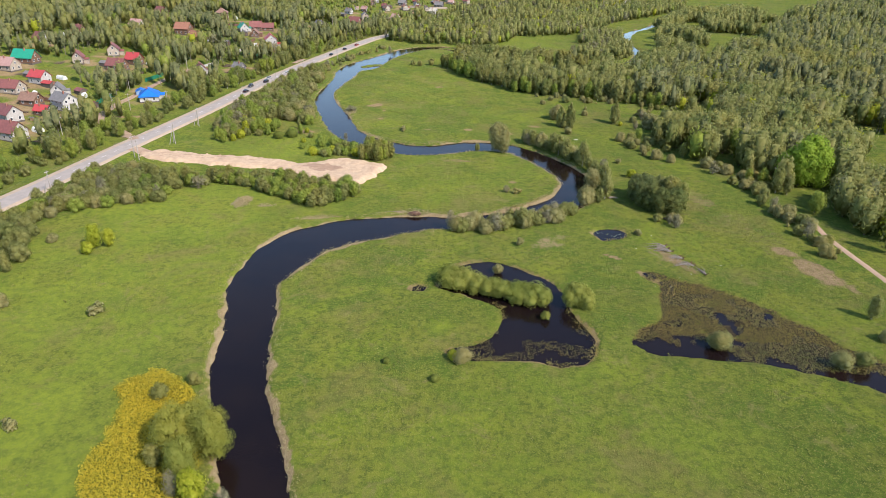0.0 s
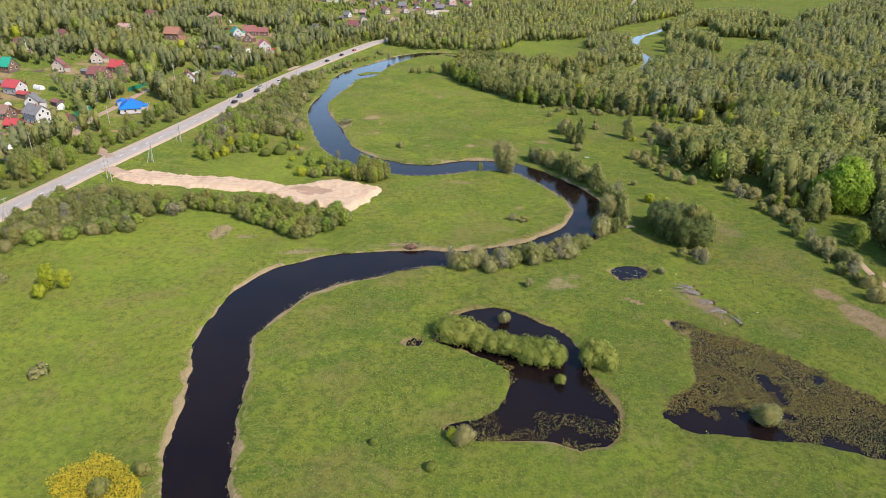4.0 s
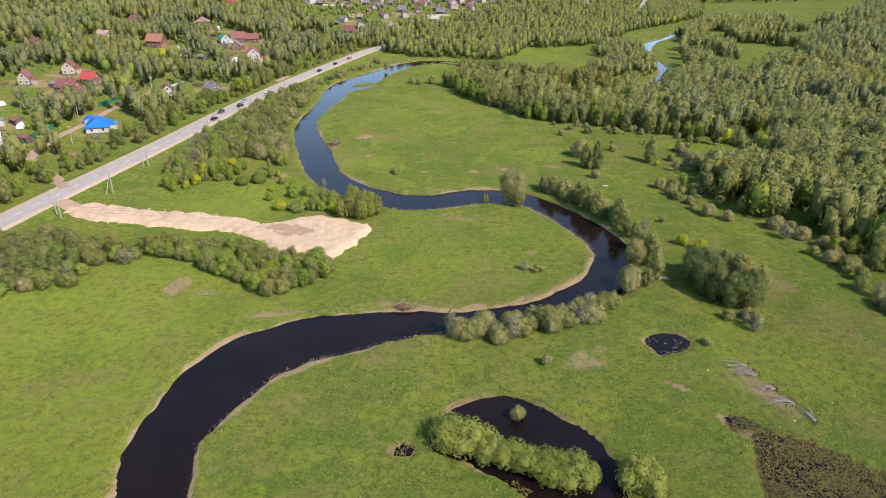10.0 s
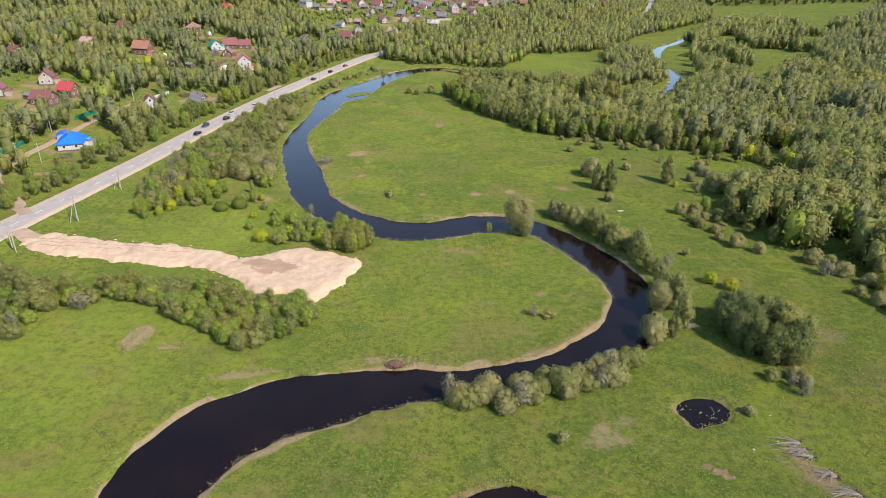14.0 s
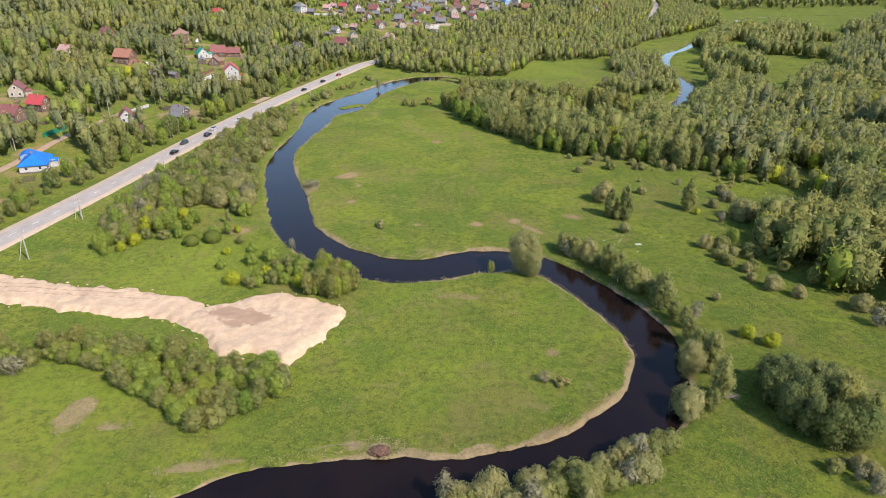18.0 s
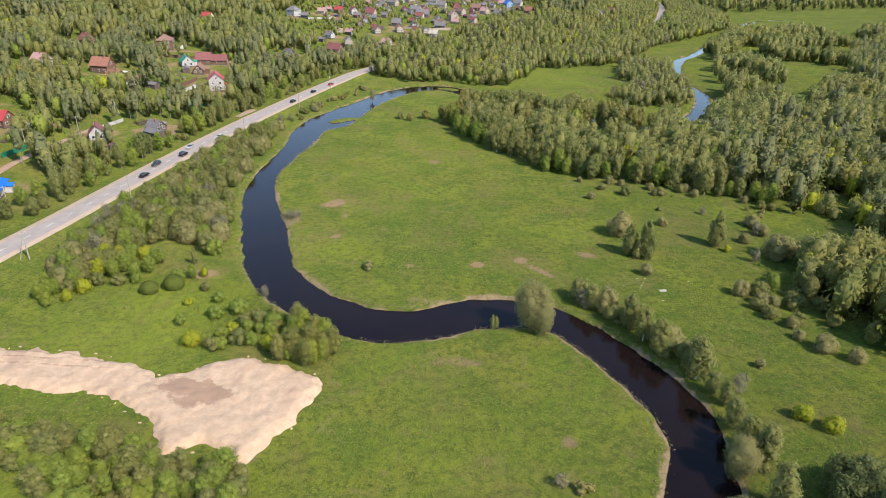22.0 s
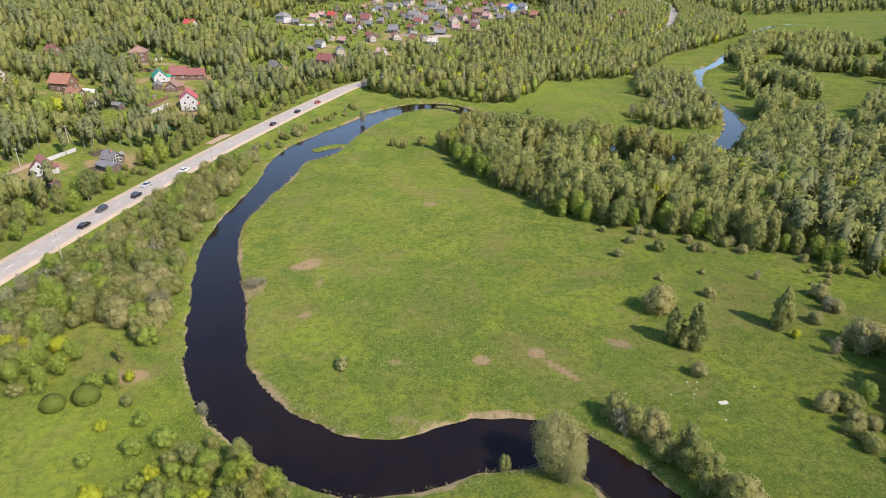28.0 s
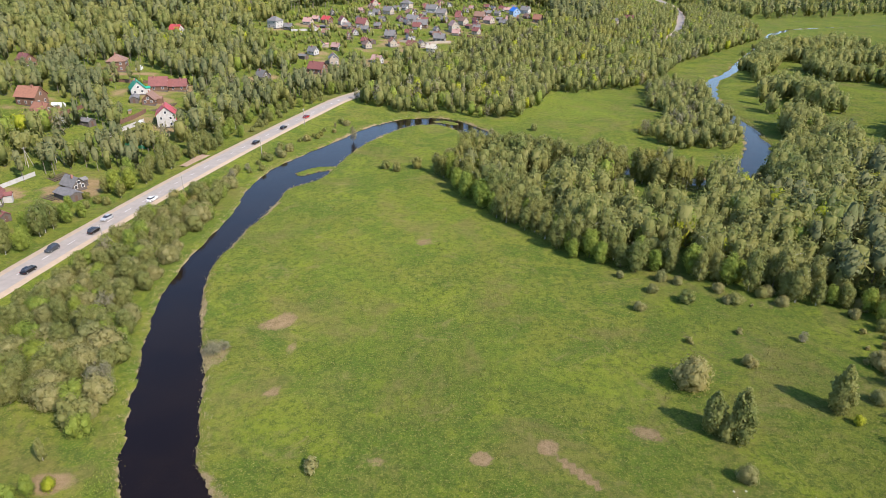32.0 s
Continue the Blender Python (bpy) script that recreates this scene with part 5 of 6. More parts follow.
for side in (1, -1):
    way = np.gradient(near_bank[:, :2], axis=0)
    way /= np.linalg.norm(way, axis=1)[:, None]
    left = np.stack([-way[:, 1], way[:, 0]], -1) * side
    for k in range(9):
        o = near_bank[:, 2] / 2 + rng.uniform(0.4, 1.5, len(near_bank)) + 0.6 * grain(near_bank[:, 0], near_bank[:, 1], 6, 17)
        bank.append(near_bank[:, :2] + left * o[:, None] + rng.uniform(-1, 1, (len(near_bank), 2)) * [0.9, 0.9])
bank = np.vstack(bank)
bank = bank[river_edge(bank[:, 0], bank[:, 1]) > 0.1]
tufts("bank_reeds", bank, REED, "dry straw-coloured reeds along the river bank", 78, 0.6, 8, 0.105, 0.38, "reeds", -0.3, 1.3)
# clumps of dead straw on the meadows
heaps = []
for px, py, rx, ry, turn, how in STRAW[:1] + STRAW[2:6] + STRAW[10:14]:
    n = int(9 * rx * ry)
    a, q = rng.uniform(0, 6.28, n), np.sqrt(rng.uniform(0, 1, n))
    c, t = math.cos(radians(turn)), math.sin(radians(turn))
    u, v = np.cos(a) * q * rx * 0.8, np.sin(a) * q * ry * 0.8
    heaps.append(np.stack([px + u * c - v * t, py + u * t + v * c], -1))
heaps = np.vstack(heaps)
tufts("dead_straw", heaps[near_line(heaps[:, 0], heaps[:, 1], river)[0] - near_line(heaps[:, 0], heaps[:, 1], river)[1] / 2 > 0.4], REED, "clumps of pale dead straw in the meadow", 84, 0.55, 9, 0.10, 0.35, "dead grass", 0.0, 1.1)
# low green growth under the bushes above the sand and along the pools
low = scatter([(-62, 262), (-55, 284), (-47, 280), (-38, 270), (-28, 258), (-22, 250), (-30, 247), (-45, 250)], 1.1, 85, lambda x, y: free(x, y, 0.5))
tufts("low_green_growth", low, YOUNG, "rank green weeds along the river bank", 86, 0.55, 9, 0.14, 0.45, "weeds", 0.0, 0.9)
# tussocks of coarser grass all over the meadow
TUSSOCK = leaf_material("tussock_grass", (0.120, 0.152, 0.034), (0.165, 0.178, 0.040), (0.210, 0.195, 0.070), 0.35)
LEA = [(-100, 70), (100, 70), (108, 130), (100, 200), (80, 255), (82, 285), (95, 330), (60, 350), (35, 365), (15, 395), (-5, 440), (-15, 500), (-60, 440), (-66, 380), (-60, 300), (-95, 255), (-90, 205), (-125, 165)]
lea = scatter(LEA, 2.0, 87, lambda x, y: (river_edge(x, y) > 1.5) & (np.minimum(inside(x, y, pond), inside(x, y, sand)) > 1.5) & (inside(x, y, marsh) > 0))
lea = lea[grain(lea[:, 0], lea[:, 1], 11, 24) + 0.8 * grain(lea[:, 0], lea[:, 1], 4, 25) + 0.5 * ramp(lea[:, 0], 40, 90) > 0.1]
tufts("meadow_tussocks", lea, TUSSOCK, "coarse grass tussocks scattered over the meadow", 88, 0.28, 6, 0.17, 0.4, "grass", -0.02)
# sedge and dead stalks round the rims of the pools
rims = np.vstack([np.repeat(pond, 5, 0), np.repeat(grown(pond_east, 0.5), 3, 0), np.repeat(pondlet, 3, 0)])
rims = rims + np.random.default_rng(89).normal(0, 0.65, rims.shape)
rims = rims[grain(rims[:, 0], rims[:, 1], 5, 26) > -0.3]
tufts("pool_rim_sedge", rims, SEDGE, "brown sedge along the rims of the pools", 90, 0.45, 6, 0.13, 0.3, "sedge", -0.25)

# ---- the village ----
WALLS = {
    "white": plain("white_render", (0.42, 0.41, 0.385), (0.33, 0.32, 0.30), 0.8), "brown": plain("brown_logs", (0.17, 0.095, 0.06), (0.12, 0.07, 0.045), 1.5),
    "cream": plain("cream_boards", (0.36, 0.31, 0.245), (0.28, 0.235, 0.185), 1.2), "dark": plain("weathered_boards", (0.12, 0.1, 0.085), (0.08, 0.07, 0.06), 1.5), "bluewall": plain("blue_boards", (0.22, 0.33, 0.48), (0.17, 0.27, 0.4), 1.5)}
ROOFS = {
    "blue": plain("blue_sheet_roof", (0.01, 0.14, 0.55), (0.012, 0.12, 0.45), 0.6, 0.45), "maroon": plain("maroon_roof", (0.20, 0.075, 0.065), (0.15, 0.06, 0.055), 0.9, 0.6), "red": plain("red_sheet_roof", (0.40, 0.055, 0.055), (0.31, 0.05, 0.05), 0.7, 0.5),
    "rust": plain("rusty_brown_roof", (0.23, 0.14, 0.10), (0.17, 0.10, 0.075), 0.9, 0.7), "orange": plain("orange_tile_roof", (0.27, 0.125, 0.08), (0.21, 0.10, 0.065), 0.9, 0.7), "green": plain("green_sheet_roof", (0.02, 0.27, 0.17), (0.02, 0.22, 0.14), 0.7, 0.5),
    "slate": plain("grey_slate_roof", (0.17, 0.165, 0.16), (0.125, 0.12, 0.118), 0.9, 0.75), "pink": plain("faded_pink_roof", (0.38, 0.24, 0.21), (0.31, 0.19, 0.165), 0.9, 0.7), "cream": plain("pale_roof", (0.5, 0.45, 0.36), (0.4, 0.36, 0.29), 0.9, 0.7)}
TRIM = plain("white_trim", (0.65, 0.65, 0.63), (0.55, 0.55, 0.53), 2)
DOOR = plain("brown_door", (0.12, 0.07, 0.05), (0.09, 0.055, 0.04), 2)
BRICK = plain("chimney_brick", (0.30, 0.14, 0.10), (0.23, 0.11, 0.085), 3)
GLASS = Nodes("window_glass").done((0.03, 0.035, 0.045), 0.08, spec=0.6)
TEXT = {"white": "white-rendered", "brown": "brown log", "cream": "cream-coloured", "dark": "weathered dark wooden", "bluewall": "blue-painted"}


def prism(w, l, low, high, over, hip, thick=0.16):
    """A gable or hipped roof with overhanging eaves, as a thick shell; the ridge runs along y."""
    bm = bmesh.new()
    drop = (high - low) / (w / 2) * over
    a, b = w / 2 + over, l / 2 + over
    r = (l / 2 - w / 2 * 0.8) if hip else b
    z = low - drop
    def shell(dz):
        return [bm.verts.new(p) for p in ((-a, -b, z + dz), (a, -b, z + dz), (a, b, z + dz), (-a, b, z + dz), (0, -r, high + dz), (0, r, high + dz))]
    t, u = shell(thick), shell(0)
    for v, flip in ((t, 1), (u, -1)):
        faces = [(1, 2, 5, 4), (3, 0, 4, 5)] + ([(0, 1, 4), (2, 3, 5)] if hip else [])
        for f in faces:
            bm.faces.new([v[i] for i in f][::flip])
    rim = [(0, 1), (1, 2), (2, 3), (3, 0)] if hip else [(1, 2), (3, 0), (0, 4), (4, 1), (2, 5), (5, 3)]
    for i, j in rim:
        bm.faces.new((u[i], u[j], t[j], t[i]))
    return bm


def gabled(w, l, h, ridge, hip):
    """The walls' body, up to the gables' tips."""
    bm = bmesh.new()
    y = l / 2
    v = [bm.verts.new(p) for p in ((-w / 2, -y, -1.2), (w / 2, -y, -1.2), (w / 2, y, -1.2), (-w / 2, y, -1.2), (-w / 2, -y, h), (w / 2, -y, h), (w / 2, y, h), (-w / 2, y, h))]
    for f in ((1, 2, 6, 5), (3, 0, 4, 7)):
        bm.faces.new([v[i] for i in f])
    if hip:
        bm.faces.new((v[0], v[1], v[5], v[4]))
        bm.faces.new((v[2], v[3], v[7], v[6]))
    else:
        s, n = bm.verts.new((0, -y, ridge)), bm.verts.new((0, y, ridge))
        bm.faces.new((v[0], v[1], v[5], s, v[4]))
        bm.faces.new((v[2], v[3], v[7], n, v[6]))
    return bm


def house(x, y, turn, w, l, h, wall, roof, hip, rnd):
    shrink = 0.86 if y > 640 else 0.9 if x < -165 else 1.0
    w, l = shrink * w, shrink * l
    z = ground_z(x, y)
    ridge = h + w * (0.32 if hip else rnd.uniform(0.42, 0.55))
    ob = new("house")
    ob.matrix_basis = pose(x, y, z, 0, 0, turn)
    part("wall", gabled(w, l, h, ridge - 0.05, hip), WALLS[wall], ob)
    part("plinth", box(-w / 2 - 0.06, w / 2 + 0.06, -l / 2 - 0.06, l / 2 + 0.06, -1.3, 0.35), WALLS["dark"], ob)
    part("roof", prism(w, l, h, ridge, 0.55, hip), ROOFS[roof], ob, roof.replace("cream", "pale") + " roof")
    rows = [1.0] + ([3.7] if h > 4.8 else [])
    spots = []
    for base in rows:
        count = 2 if y > 640 else max(2, int(l / 3.2))
        for k in range(count):
            spots += [(side, -l / 2 + l * (k + 0.5) / count, base, "x") for side in (-1, 1)]
        for k in range(2):
            spots += [(side, -w / 4 + k * w / 2, base, "y") for side in (-1, 1)]
    if not hip:
        spots += [(side, 0, h + 0.1, "y") for side in (-1, 1)]
    for side, at, base, axis in spots:
        outer, depth = ((w / 2) if axis == "x" else (l / 2)) * side, 0.07 * side
        def slab(half, z0, z1, d0, d1):
            lo, hi = sorted((outer + d0 * side, outer + d1 * side))
            return box(lo, hi, at - half, at + half, z0, z1) if axis == "x" else box(at - half, at + half, lo, hi, z0, z1)
        win = part("window", slab(0.58, base, base + 1.35, -0.02, 0.05), TRIM, ob)
        part("pane", slab(0.46, base + 0.12, base + 1.23, 0.02, 0.056), GLASS, win)
    part("door", box(w / 2 - 0.02, w / 2 + 0.07, -l / 2 + 0.3, -l / 2 + 1.2, 0.3, 2.35), DOOR, ob)
    c = rnd.uniform(-0.25, 0.25) * l
    part("chimney", box(-0.9, -0.35, c - 0.3, c + 0.3, h, ridge + 0.8), BRICK, ob)
    if rnd.random() < 0.6:
        porch = part("porch", gabled(2.4, 3.0, 2.3, 2.9, 0), WALLS[wall], ob)
        porch.matrix_basis = pose(w / 2 + 1.1, l * 0.12, 0, 0, 0, 90)
        cover = part("porch_roof", prism(2.4, 3.0, 2.3, 3.0, 0.3, 0), ROOFS[roof], ob)
        cover.matrix_basis = porch.matrix_basis
    storeys = "two-storey" if h > 4.8 else "single-storey"
    return tagged(ob, f"{storeys} {TEXT[wall]} house under a {roof.replace('cream', 'pale')} {'hipped' if hip else 'gabled'} roof", "house", "houses of the village")


rnd = random.Random(11)
for row in HOUSES:
    house(*row, rnd)
# smaller houses that fill the far settlement
for x, y in scatter([(-135, 745), (-95, 680), (-55, 680), (-10, 715), (30, 785), (80, 870), (70, 930), (-50, 930), (-125, 800)], 23, 91):
    if np.min(np.hypot(house_xy[:, 0] - x, house_xy[:, 1] - y)) > 9.5:
        house(x, y, rnd.choice((20, 30, 60, 70, 80)), rnd.uniform(4.5, 6), rnd.uniform(5, 8), rnd.uniform(2.4, 3.2), rnd.choice(("cream", "brown", "white", "dark")), rnd.choice(("slate", "maroon", "rust", "pink", "slate")), 0, rnd)

SHED_AT = [(-128, 408, 60, 5, 9, "slate"), (-158, 527, 20, 4, 8, "slate"), (-200, 387, 70, 4, 5, "slate"), (-172, 312, 70, 3.5, 5, "maroon"), (-160, 484, 70, 4, 6, "slate"), (-138, 388, 60, 3, 4, "maroon"), (-205, 336, 70, 4, 6, "red"), (-222, 350, 70, 4, 6, "slate"), (-100, 655, 60, 4, 6, "slate"), (-60, 716, 30, 4, 5, "rust"),
    (-105, 760, 60, 4, 6, "slate"), (-88, 765, 60, 4, 5, "rust"), (-15, 760, 40, 4, 6, "slate"), (15, 800, 40, 4, 6, "maroon"), (-45, 780, 60, 4, 7, "slate"), (45, 850, 60, 4, 6, "slate"), (-176, 345, 15, 3.5, 5, "rust"), (-186, 330, 60, 4, 5, "maroon")]
for x, y, turn, w, l, roof in SHED_AT:
    ob = new("shed")
    ob.matrix_basis = pose(x, y, ground_z(x, y), 0, 0, turn)
    part("wall", gabled(w, l, 2.2, 3.1, 0), WALLS["dark"], ob)
    part("roof", prism(w, l, 2.2, 3.2, 0.3, 0), ROOFS[roof], ob)
    part("door", box(-0.5, 0.5, -l / 2 - 0.05, -l / 2 + 0.02, 0, 1.95), DOOR, ob)
    tagged(ob, f"small wooden shed with a {roof} roof", "shed", "sheds of the village")


# ---- clutter of the yards ----
BED_SOIL = plain("dug_garden_soil", (0.10, 0.072, 0.05), (0.07, 0.05, 0.036), 1.5, 0.95, depth=0.05)
FILM = plain("milky_greenhouse_film", (0.55, 0.58, 0.56), (0.46, 0.49, 0.47), 1.2, 0.35, bump=0.1)
LOGS = plain("stacked_split_logs", (0.34, 0.24, 0.15), (0.25, 0.17, 0.105), 4, 0.9)
CROP = leaf_material("garden_rows", (0.10, 0.16, 0.03), (0.13, 0.18, 0.035), (0.17, 0.21, 0.05), 0.3)


def greenhouse(x, y, turn, long=5.0):
    """A low tunnel of film over bowed hoops, with a door in one end."""
    ob = new("greenhouse")
    ob.matrix_basis = pose(x, y, ground_z(x, y), 0, 0, turn)
    bow = [(-1.4 * math.cos(math.pi * k / 8), 2.1 * math.sin(math.pi * k / 8) ** 0.8) for k in range(9)]
    bm = bmesh.new()
    ends = [[bm.verts.new((u, side * long / 2, v - 0.1)) for u, v in bow] for side in (-1, 1)]
    for k in range(8):
        bm.faces.new((ends[0][k], ends[0][k + 1], ends[1][k + 1], ends[1][k]))
    bm.faces.new(ends[0][::-1])
    bm.faces.new(ends[1])
    part("cover", bm, FILM, ob, "milky film cover")
    for k in range(4):
        at = -long / 2 + long * k / 3
        part("hoop", tube([(u * 1.02, at, v * 1.02 - 0.1) for u, v in bow], [0.04] * 9, 4), TRIM, ob)
    part("door", box(-0.45, 0.45, -long / 2 - 0.05, -long / 2 - 0.01, 0, 1.8), TRIM, ob)
    return tagged(ob, "milky tunnel greenhouse in a village garden", "greenhouse", "greenhouses of the village")


def garden_bed(x, y, turn, wide=3.0, long=6.0):
    """Dug strips of soil with rows of young plants."""
    ob = new("garden_bed")
    ob.matrix_basis = pose(x, y, ground_z(x, y), 0, 0, turn)
    n = int(wide / 1.1)
    for k in range(n):
        u = (k - (n - 1) / 2) * 1.1
        bm = box(u - 0.36, u + 0.36, -long / 2, long / 2, -0.35, 0.22)
        bmesh.ops.bevel(bm, geom=[e for e in bm.edges if all(v.co.z > 0 for v in e.verts)], offset=0.12, segments=1, affect="EDGES")
        part("soil_ridge", bm, BED_SOIL, ob)
        g = np.random.default_rng(k)
        at = np.column_stack([g.normal(u, 0.14, 40), g.uniform(-long / 2, long / 2, 40), g.uniform(0.2, 0.36, 40)])
        v, f, soft = cards(at, np.tile((0.0, 0.0, 1.0), (40, 1)), 0.11, 3, g)
        made = new("crop_row", mesh_from("crop_row", v, f, CROP, normals=soft))
        made.parent = ob
    return tagged(ob, "dug garden bed with rows of young plants", "garden bed", "garden beds of the village")


def woodpile(x, y, turn, long=4.0):
    ob = new("woodpile")
    ob.matrix_basis = pose(x, y, ground_z(x, y), 0, 0, turn)
    r = random.Random(int(x * 7 + y))
    for k in range(5):
        for i in range(int(long / 0.4)):
            q = r.uniform(0.12, 0.17)
            part("log", tube([(-0.5, i * 0.4 - long / 2, 0.1 + k * 0.27), (0.5, i * 0.4 - long / 2, 0.1 + k * 0.27)], [q, q], 5), LOGS, ob)
    part("roof_sheet", box(-0.7, 0.7, -long / 2 - 0.3, long / 2 + 0.1, 1.42, 1.47), ROOFS["slate"], ob)
    return tagged(ob, "stack of split logs under a grey sheet", "woodpile", "woodpiles of the village")


garden_bed(-142.7, 427.5, 60, 7.7, 8)
greenhouse(-161, 485.6, 20, 6)
greenhouse(-183, 327, 20, 5)
woodpile(-152, 508, 15, 4)
woodpile(-171, 398, 70, 3.2)
r = random.Random(21)
for row in HOUSES:
    x, y, turn, w, l = row[:5]
    if y > 640:
        continue
    for k in range(2):
        a = radians(turn + r.choice((-90, 0, 180)) + r.uniform(-20, 20))
        d = max(w, l) / 2 + r.uniform(5.0, 7.5)
        u, v = x + d * math.cos(a), y + d * math.sin(a)
        if np.min(np.hypot(house_xy[:, 0] - u, house_xy[:, 1] - v)) < 8.0 or near_line(np.array([u]), np.array([v]), LANE)[0][0] < 4 or near_line(np.array([u]), np.array([v]), road)[0][0] < 14:
            continue
        kind = r.random()
        if kind < 0.55:
            garden_bed(u, v, turn + r.uniform(-8, 8), r.choice((3.3, 4.4)), r.uniform(4, 7))
        elif kind < 0.8:
            greenhouse(u, v, turn + r.uniform(-8, 8), r.uniform(4, 6))
        else:
            woodpile(u, v, turn, 2.4)
ob = new("shed")
ob.matrix_basis = pose(-161.2, 342.4, ground_z(-161.2, 342.4), 0, 0, 20)
part("wall", gabled(4, 5.5, 2.2, 2.9, 0), WALLS["bluewall"], ob)
part("roof", prism(4, 5.5, 2.2, 3.0, 0.3, 0), ROOFS["blue"], ob)
part("door", box(-0.5, 0.5, -2.8, -2.73, 0, 1.95), DOOR, ob)
tagged(ob, "small blue shed with a bright blue roof", "shed", "sheds of the village")


# ---- fences and walls: corner points, height, kind ----
FENCE_GREEN = plain("green_sheet_fence", (0.015, 0.16, 0.085), (0.012, 0.13, 0.07), 0.8, 0.5)
FENCE_WOOD = plain("brown_board_fence", (0.16, 0.09, 0.06), (0.11, 0.065, 0.045), 1.2)
FENCES = [([(-172, 309), (-172, 322), (-171, 334)], 2.0, FENCE_GREEN, "green sheet-metal fence along the lane"), ([(-168.5, 366), (-166, 378), (-164.5, 388)], 2.0, FENCE_GREEN, "green sheet-metal fence along the lane"), ([(-141, 465), (-133, 465.5), (-126, 466)], 1.9, FENCE_GREEN, "green sheet-metal fence below the yard"),
    ([(-146, 469), (-144, 484), (-141, 498)], 2.0, WALLS["white"], "white rendered yard wall"), ([(-154, 410), (-152, 418), (-150, 426)], 1.6, WALLS["white"], "white rendered yard wall"), ([(-178, 483), (-176, 496), (-174, 508)], 1.8, FENCE_WOOD, "brown board fence between gardens"), ([(-150, 486), (-147, 500), (-146, 512)], 2.0, FENCE_WOOD, "brown board fence between gardens"),
    ([(-128, 742), (-112, 748), (-98, 756)], 1.8, WALLS["white"], "white posts and wall before the gardens"), ([(-205, 314), (-190, 312), (-180, 314)], 1.8, FENCE_WOOD, "brown board fence between gardens"), ([(-40, 727), (-20, 725), (0, 735)], 1.8, WALLS["cream"], "pale board fence between gardens"), ([(5, 762), (25, 757), (45, 790)], 1.8, FENCE_WOOD, "brown board fence between gardens"), ([(-195, 560), (-178, 560), (-165, 563)], 1.6, FENCE_WOOD, "brown board fence between gardens")]
for points, tall, material, label in FENCES:
    ob = new("fence")
    for a, b in zip(points[:-1], points[1:]):
        n = max(2, int(math.dist(a, b) / 2.5))
        for k in range(n):
            p = [a[i] + (b[i] - a[i]) * k / n for i in (0, 1)]
            q = [a[i] + (b[i] - a[i]) * (k + 1) / n for i in (0, 1)]
            z, turn, long = ground_z(*p), math.degrees(math.atan2(q[1] - p[1], q[0] - p[0])), math.dist(p, q)
            panel = part("panel", box(0, long - 0.08, -0.03, 0.03, -0.25, tall), material, ob)
            panel.matrix_basis = pose(*p, z, 0, 0, turn)
            post = part("post", box(-0.07, 0.0, -0.07, 0.07, -0.4, tall + 0.12), material, ob)
            post.matrix_basis = pose(*p, z, 0, 0, turn)
    tagged(ob, label, "fence")

# ---- lanes of bare earth ----
LANE_SOIL = plain("lane_soil", (0.33, 0.235, 0.16), (0.27, 0.19, 0.13), 0.5, 0.95, depth=0.05)


def bank_z(x, y):
    """Ground height with the road's embankment."""
    d = near_line(x, y, road)[0]
    return np.where(d < 12, height(x, y) * ramp(d, 6, 12) + (0.75 + hill(x, y)) * (1 - ramp(d, 6.2, 10.5)), height(x, y))


def lane(name, points, half, label):
    line = curve(points, 2.0)
    wob = half * (1 + 0.25 * grain(line[:, 0], line[:, 1], 7, 5))
    ob = ribbon(name, line, [(wob + 0.5, -0.15), (wob, 0.0), (0, 0.03), (-wob, 0.0), (-wob - 0.5, -0.15)], 0.12, LANE_SOIL, bank_z)
    return tagged(ob, label, "dirt track", kind="structure")


lane("village_lane", [(-129, 262), (-146, 280), (-161, 296), (-164.5, 318), (-163, 345), (-162.5, 372), (-160, 390), (-157, 412)], 1.7, "sandy dirt lane past the houses")
lane("site_track", [(-124.8, 249.5), (-121, 247.5), (-116, 245.5), (-111, 244)], 2.6, "sandy track from the road to the heap")
lane("forest_track", [(117, 140), (116.5, 154), (115.6, 168), (115.4, 178), (116.5, 188)], 0.6, "pale dirt track beside the forest")
lane("bus_stop_verge", [(-101.5, 444), (-99.5, 451), (-97, 458)], 3.0, "sandy lay-by beside the road")

# ---- power line along the road ----
POLE = plain("grey_wooden_pole", (0.36, 0.33, 0.29), (0.27, 0.245, 0.21), 2)
WIRE = plain("grey_wire", (0.2, 0.2, 0.2), (0.15, 0.15, 0.15), 2, 0.5)


def pole(x, y, tall=8.5, strut=False, turn=75):
    ob = new("utility_pole")
    ob.matrix_basis = pose(x, y, ground_z(x, y), 0, 0, turn)
    part("mast", tube([(0, 0, -0.6), (0, 0, tall * 0.5), (0, 0, tall)], [0.16, 0.14, 0.11], 8), POLE, ob)
    part("crossarm", box(-0.9, 0.9, -0.06, 0.06, tall - 0.55, tall - 0.43), POLE, ob)
    for dx in (-0.8, 0.0, 0.8):
        part("insulator", tube([(dx, 0, tall - 0.43), (dx, 0, tall - 0.25)], [0.05, 0.035], 6), TRIM, ob)
    if strut:
        for side in (-1, 1):
            part("strut", tube([(side * 1.4, 1.9, -0.5), (side * 0.12, 0.1, tall * 0.82)], [0.13, 0.10], 6), POLE, ob)
    return tagged(ob, "grey wooden power pole" + (" with two struts" if strut else " with a short crossarm"), "utility pole", "poles of the power line")


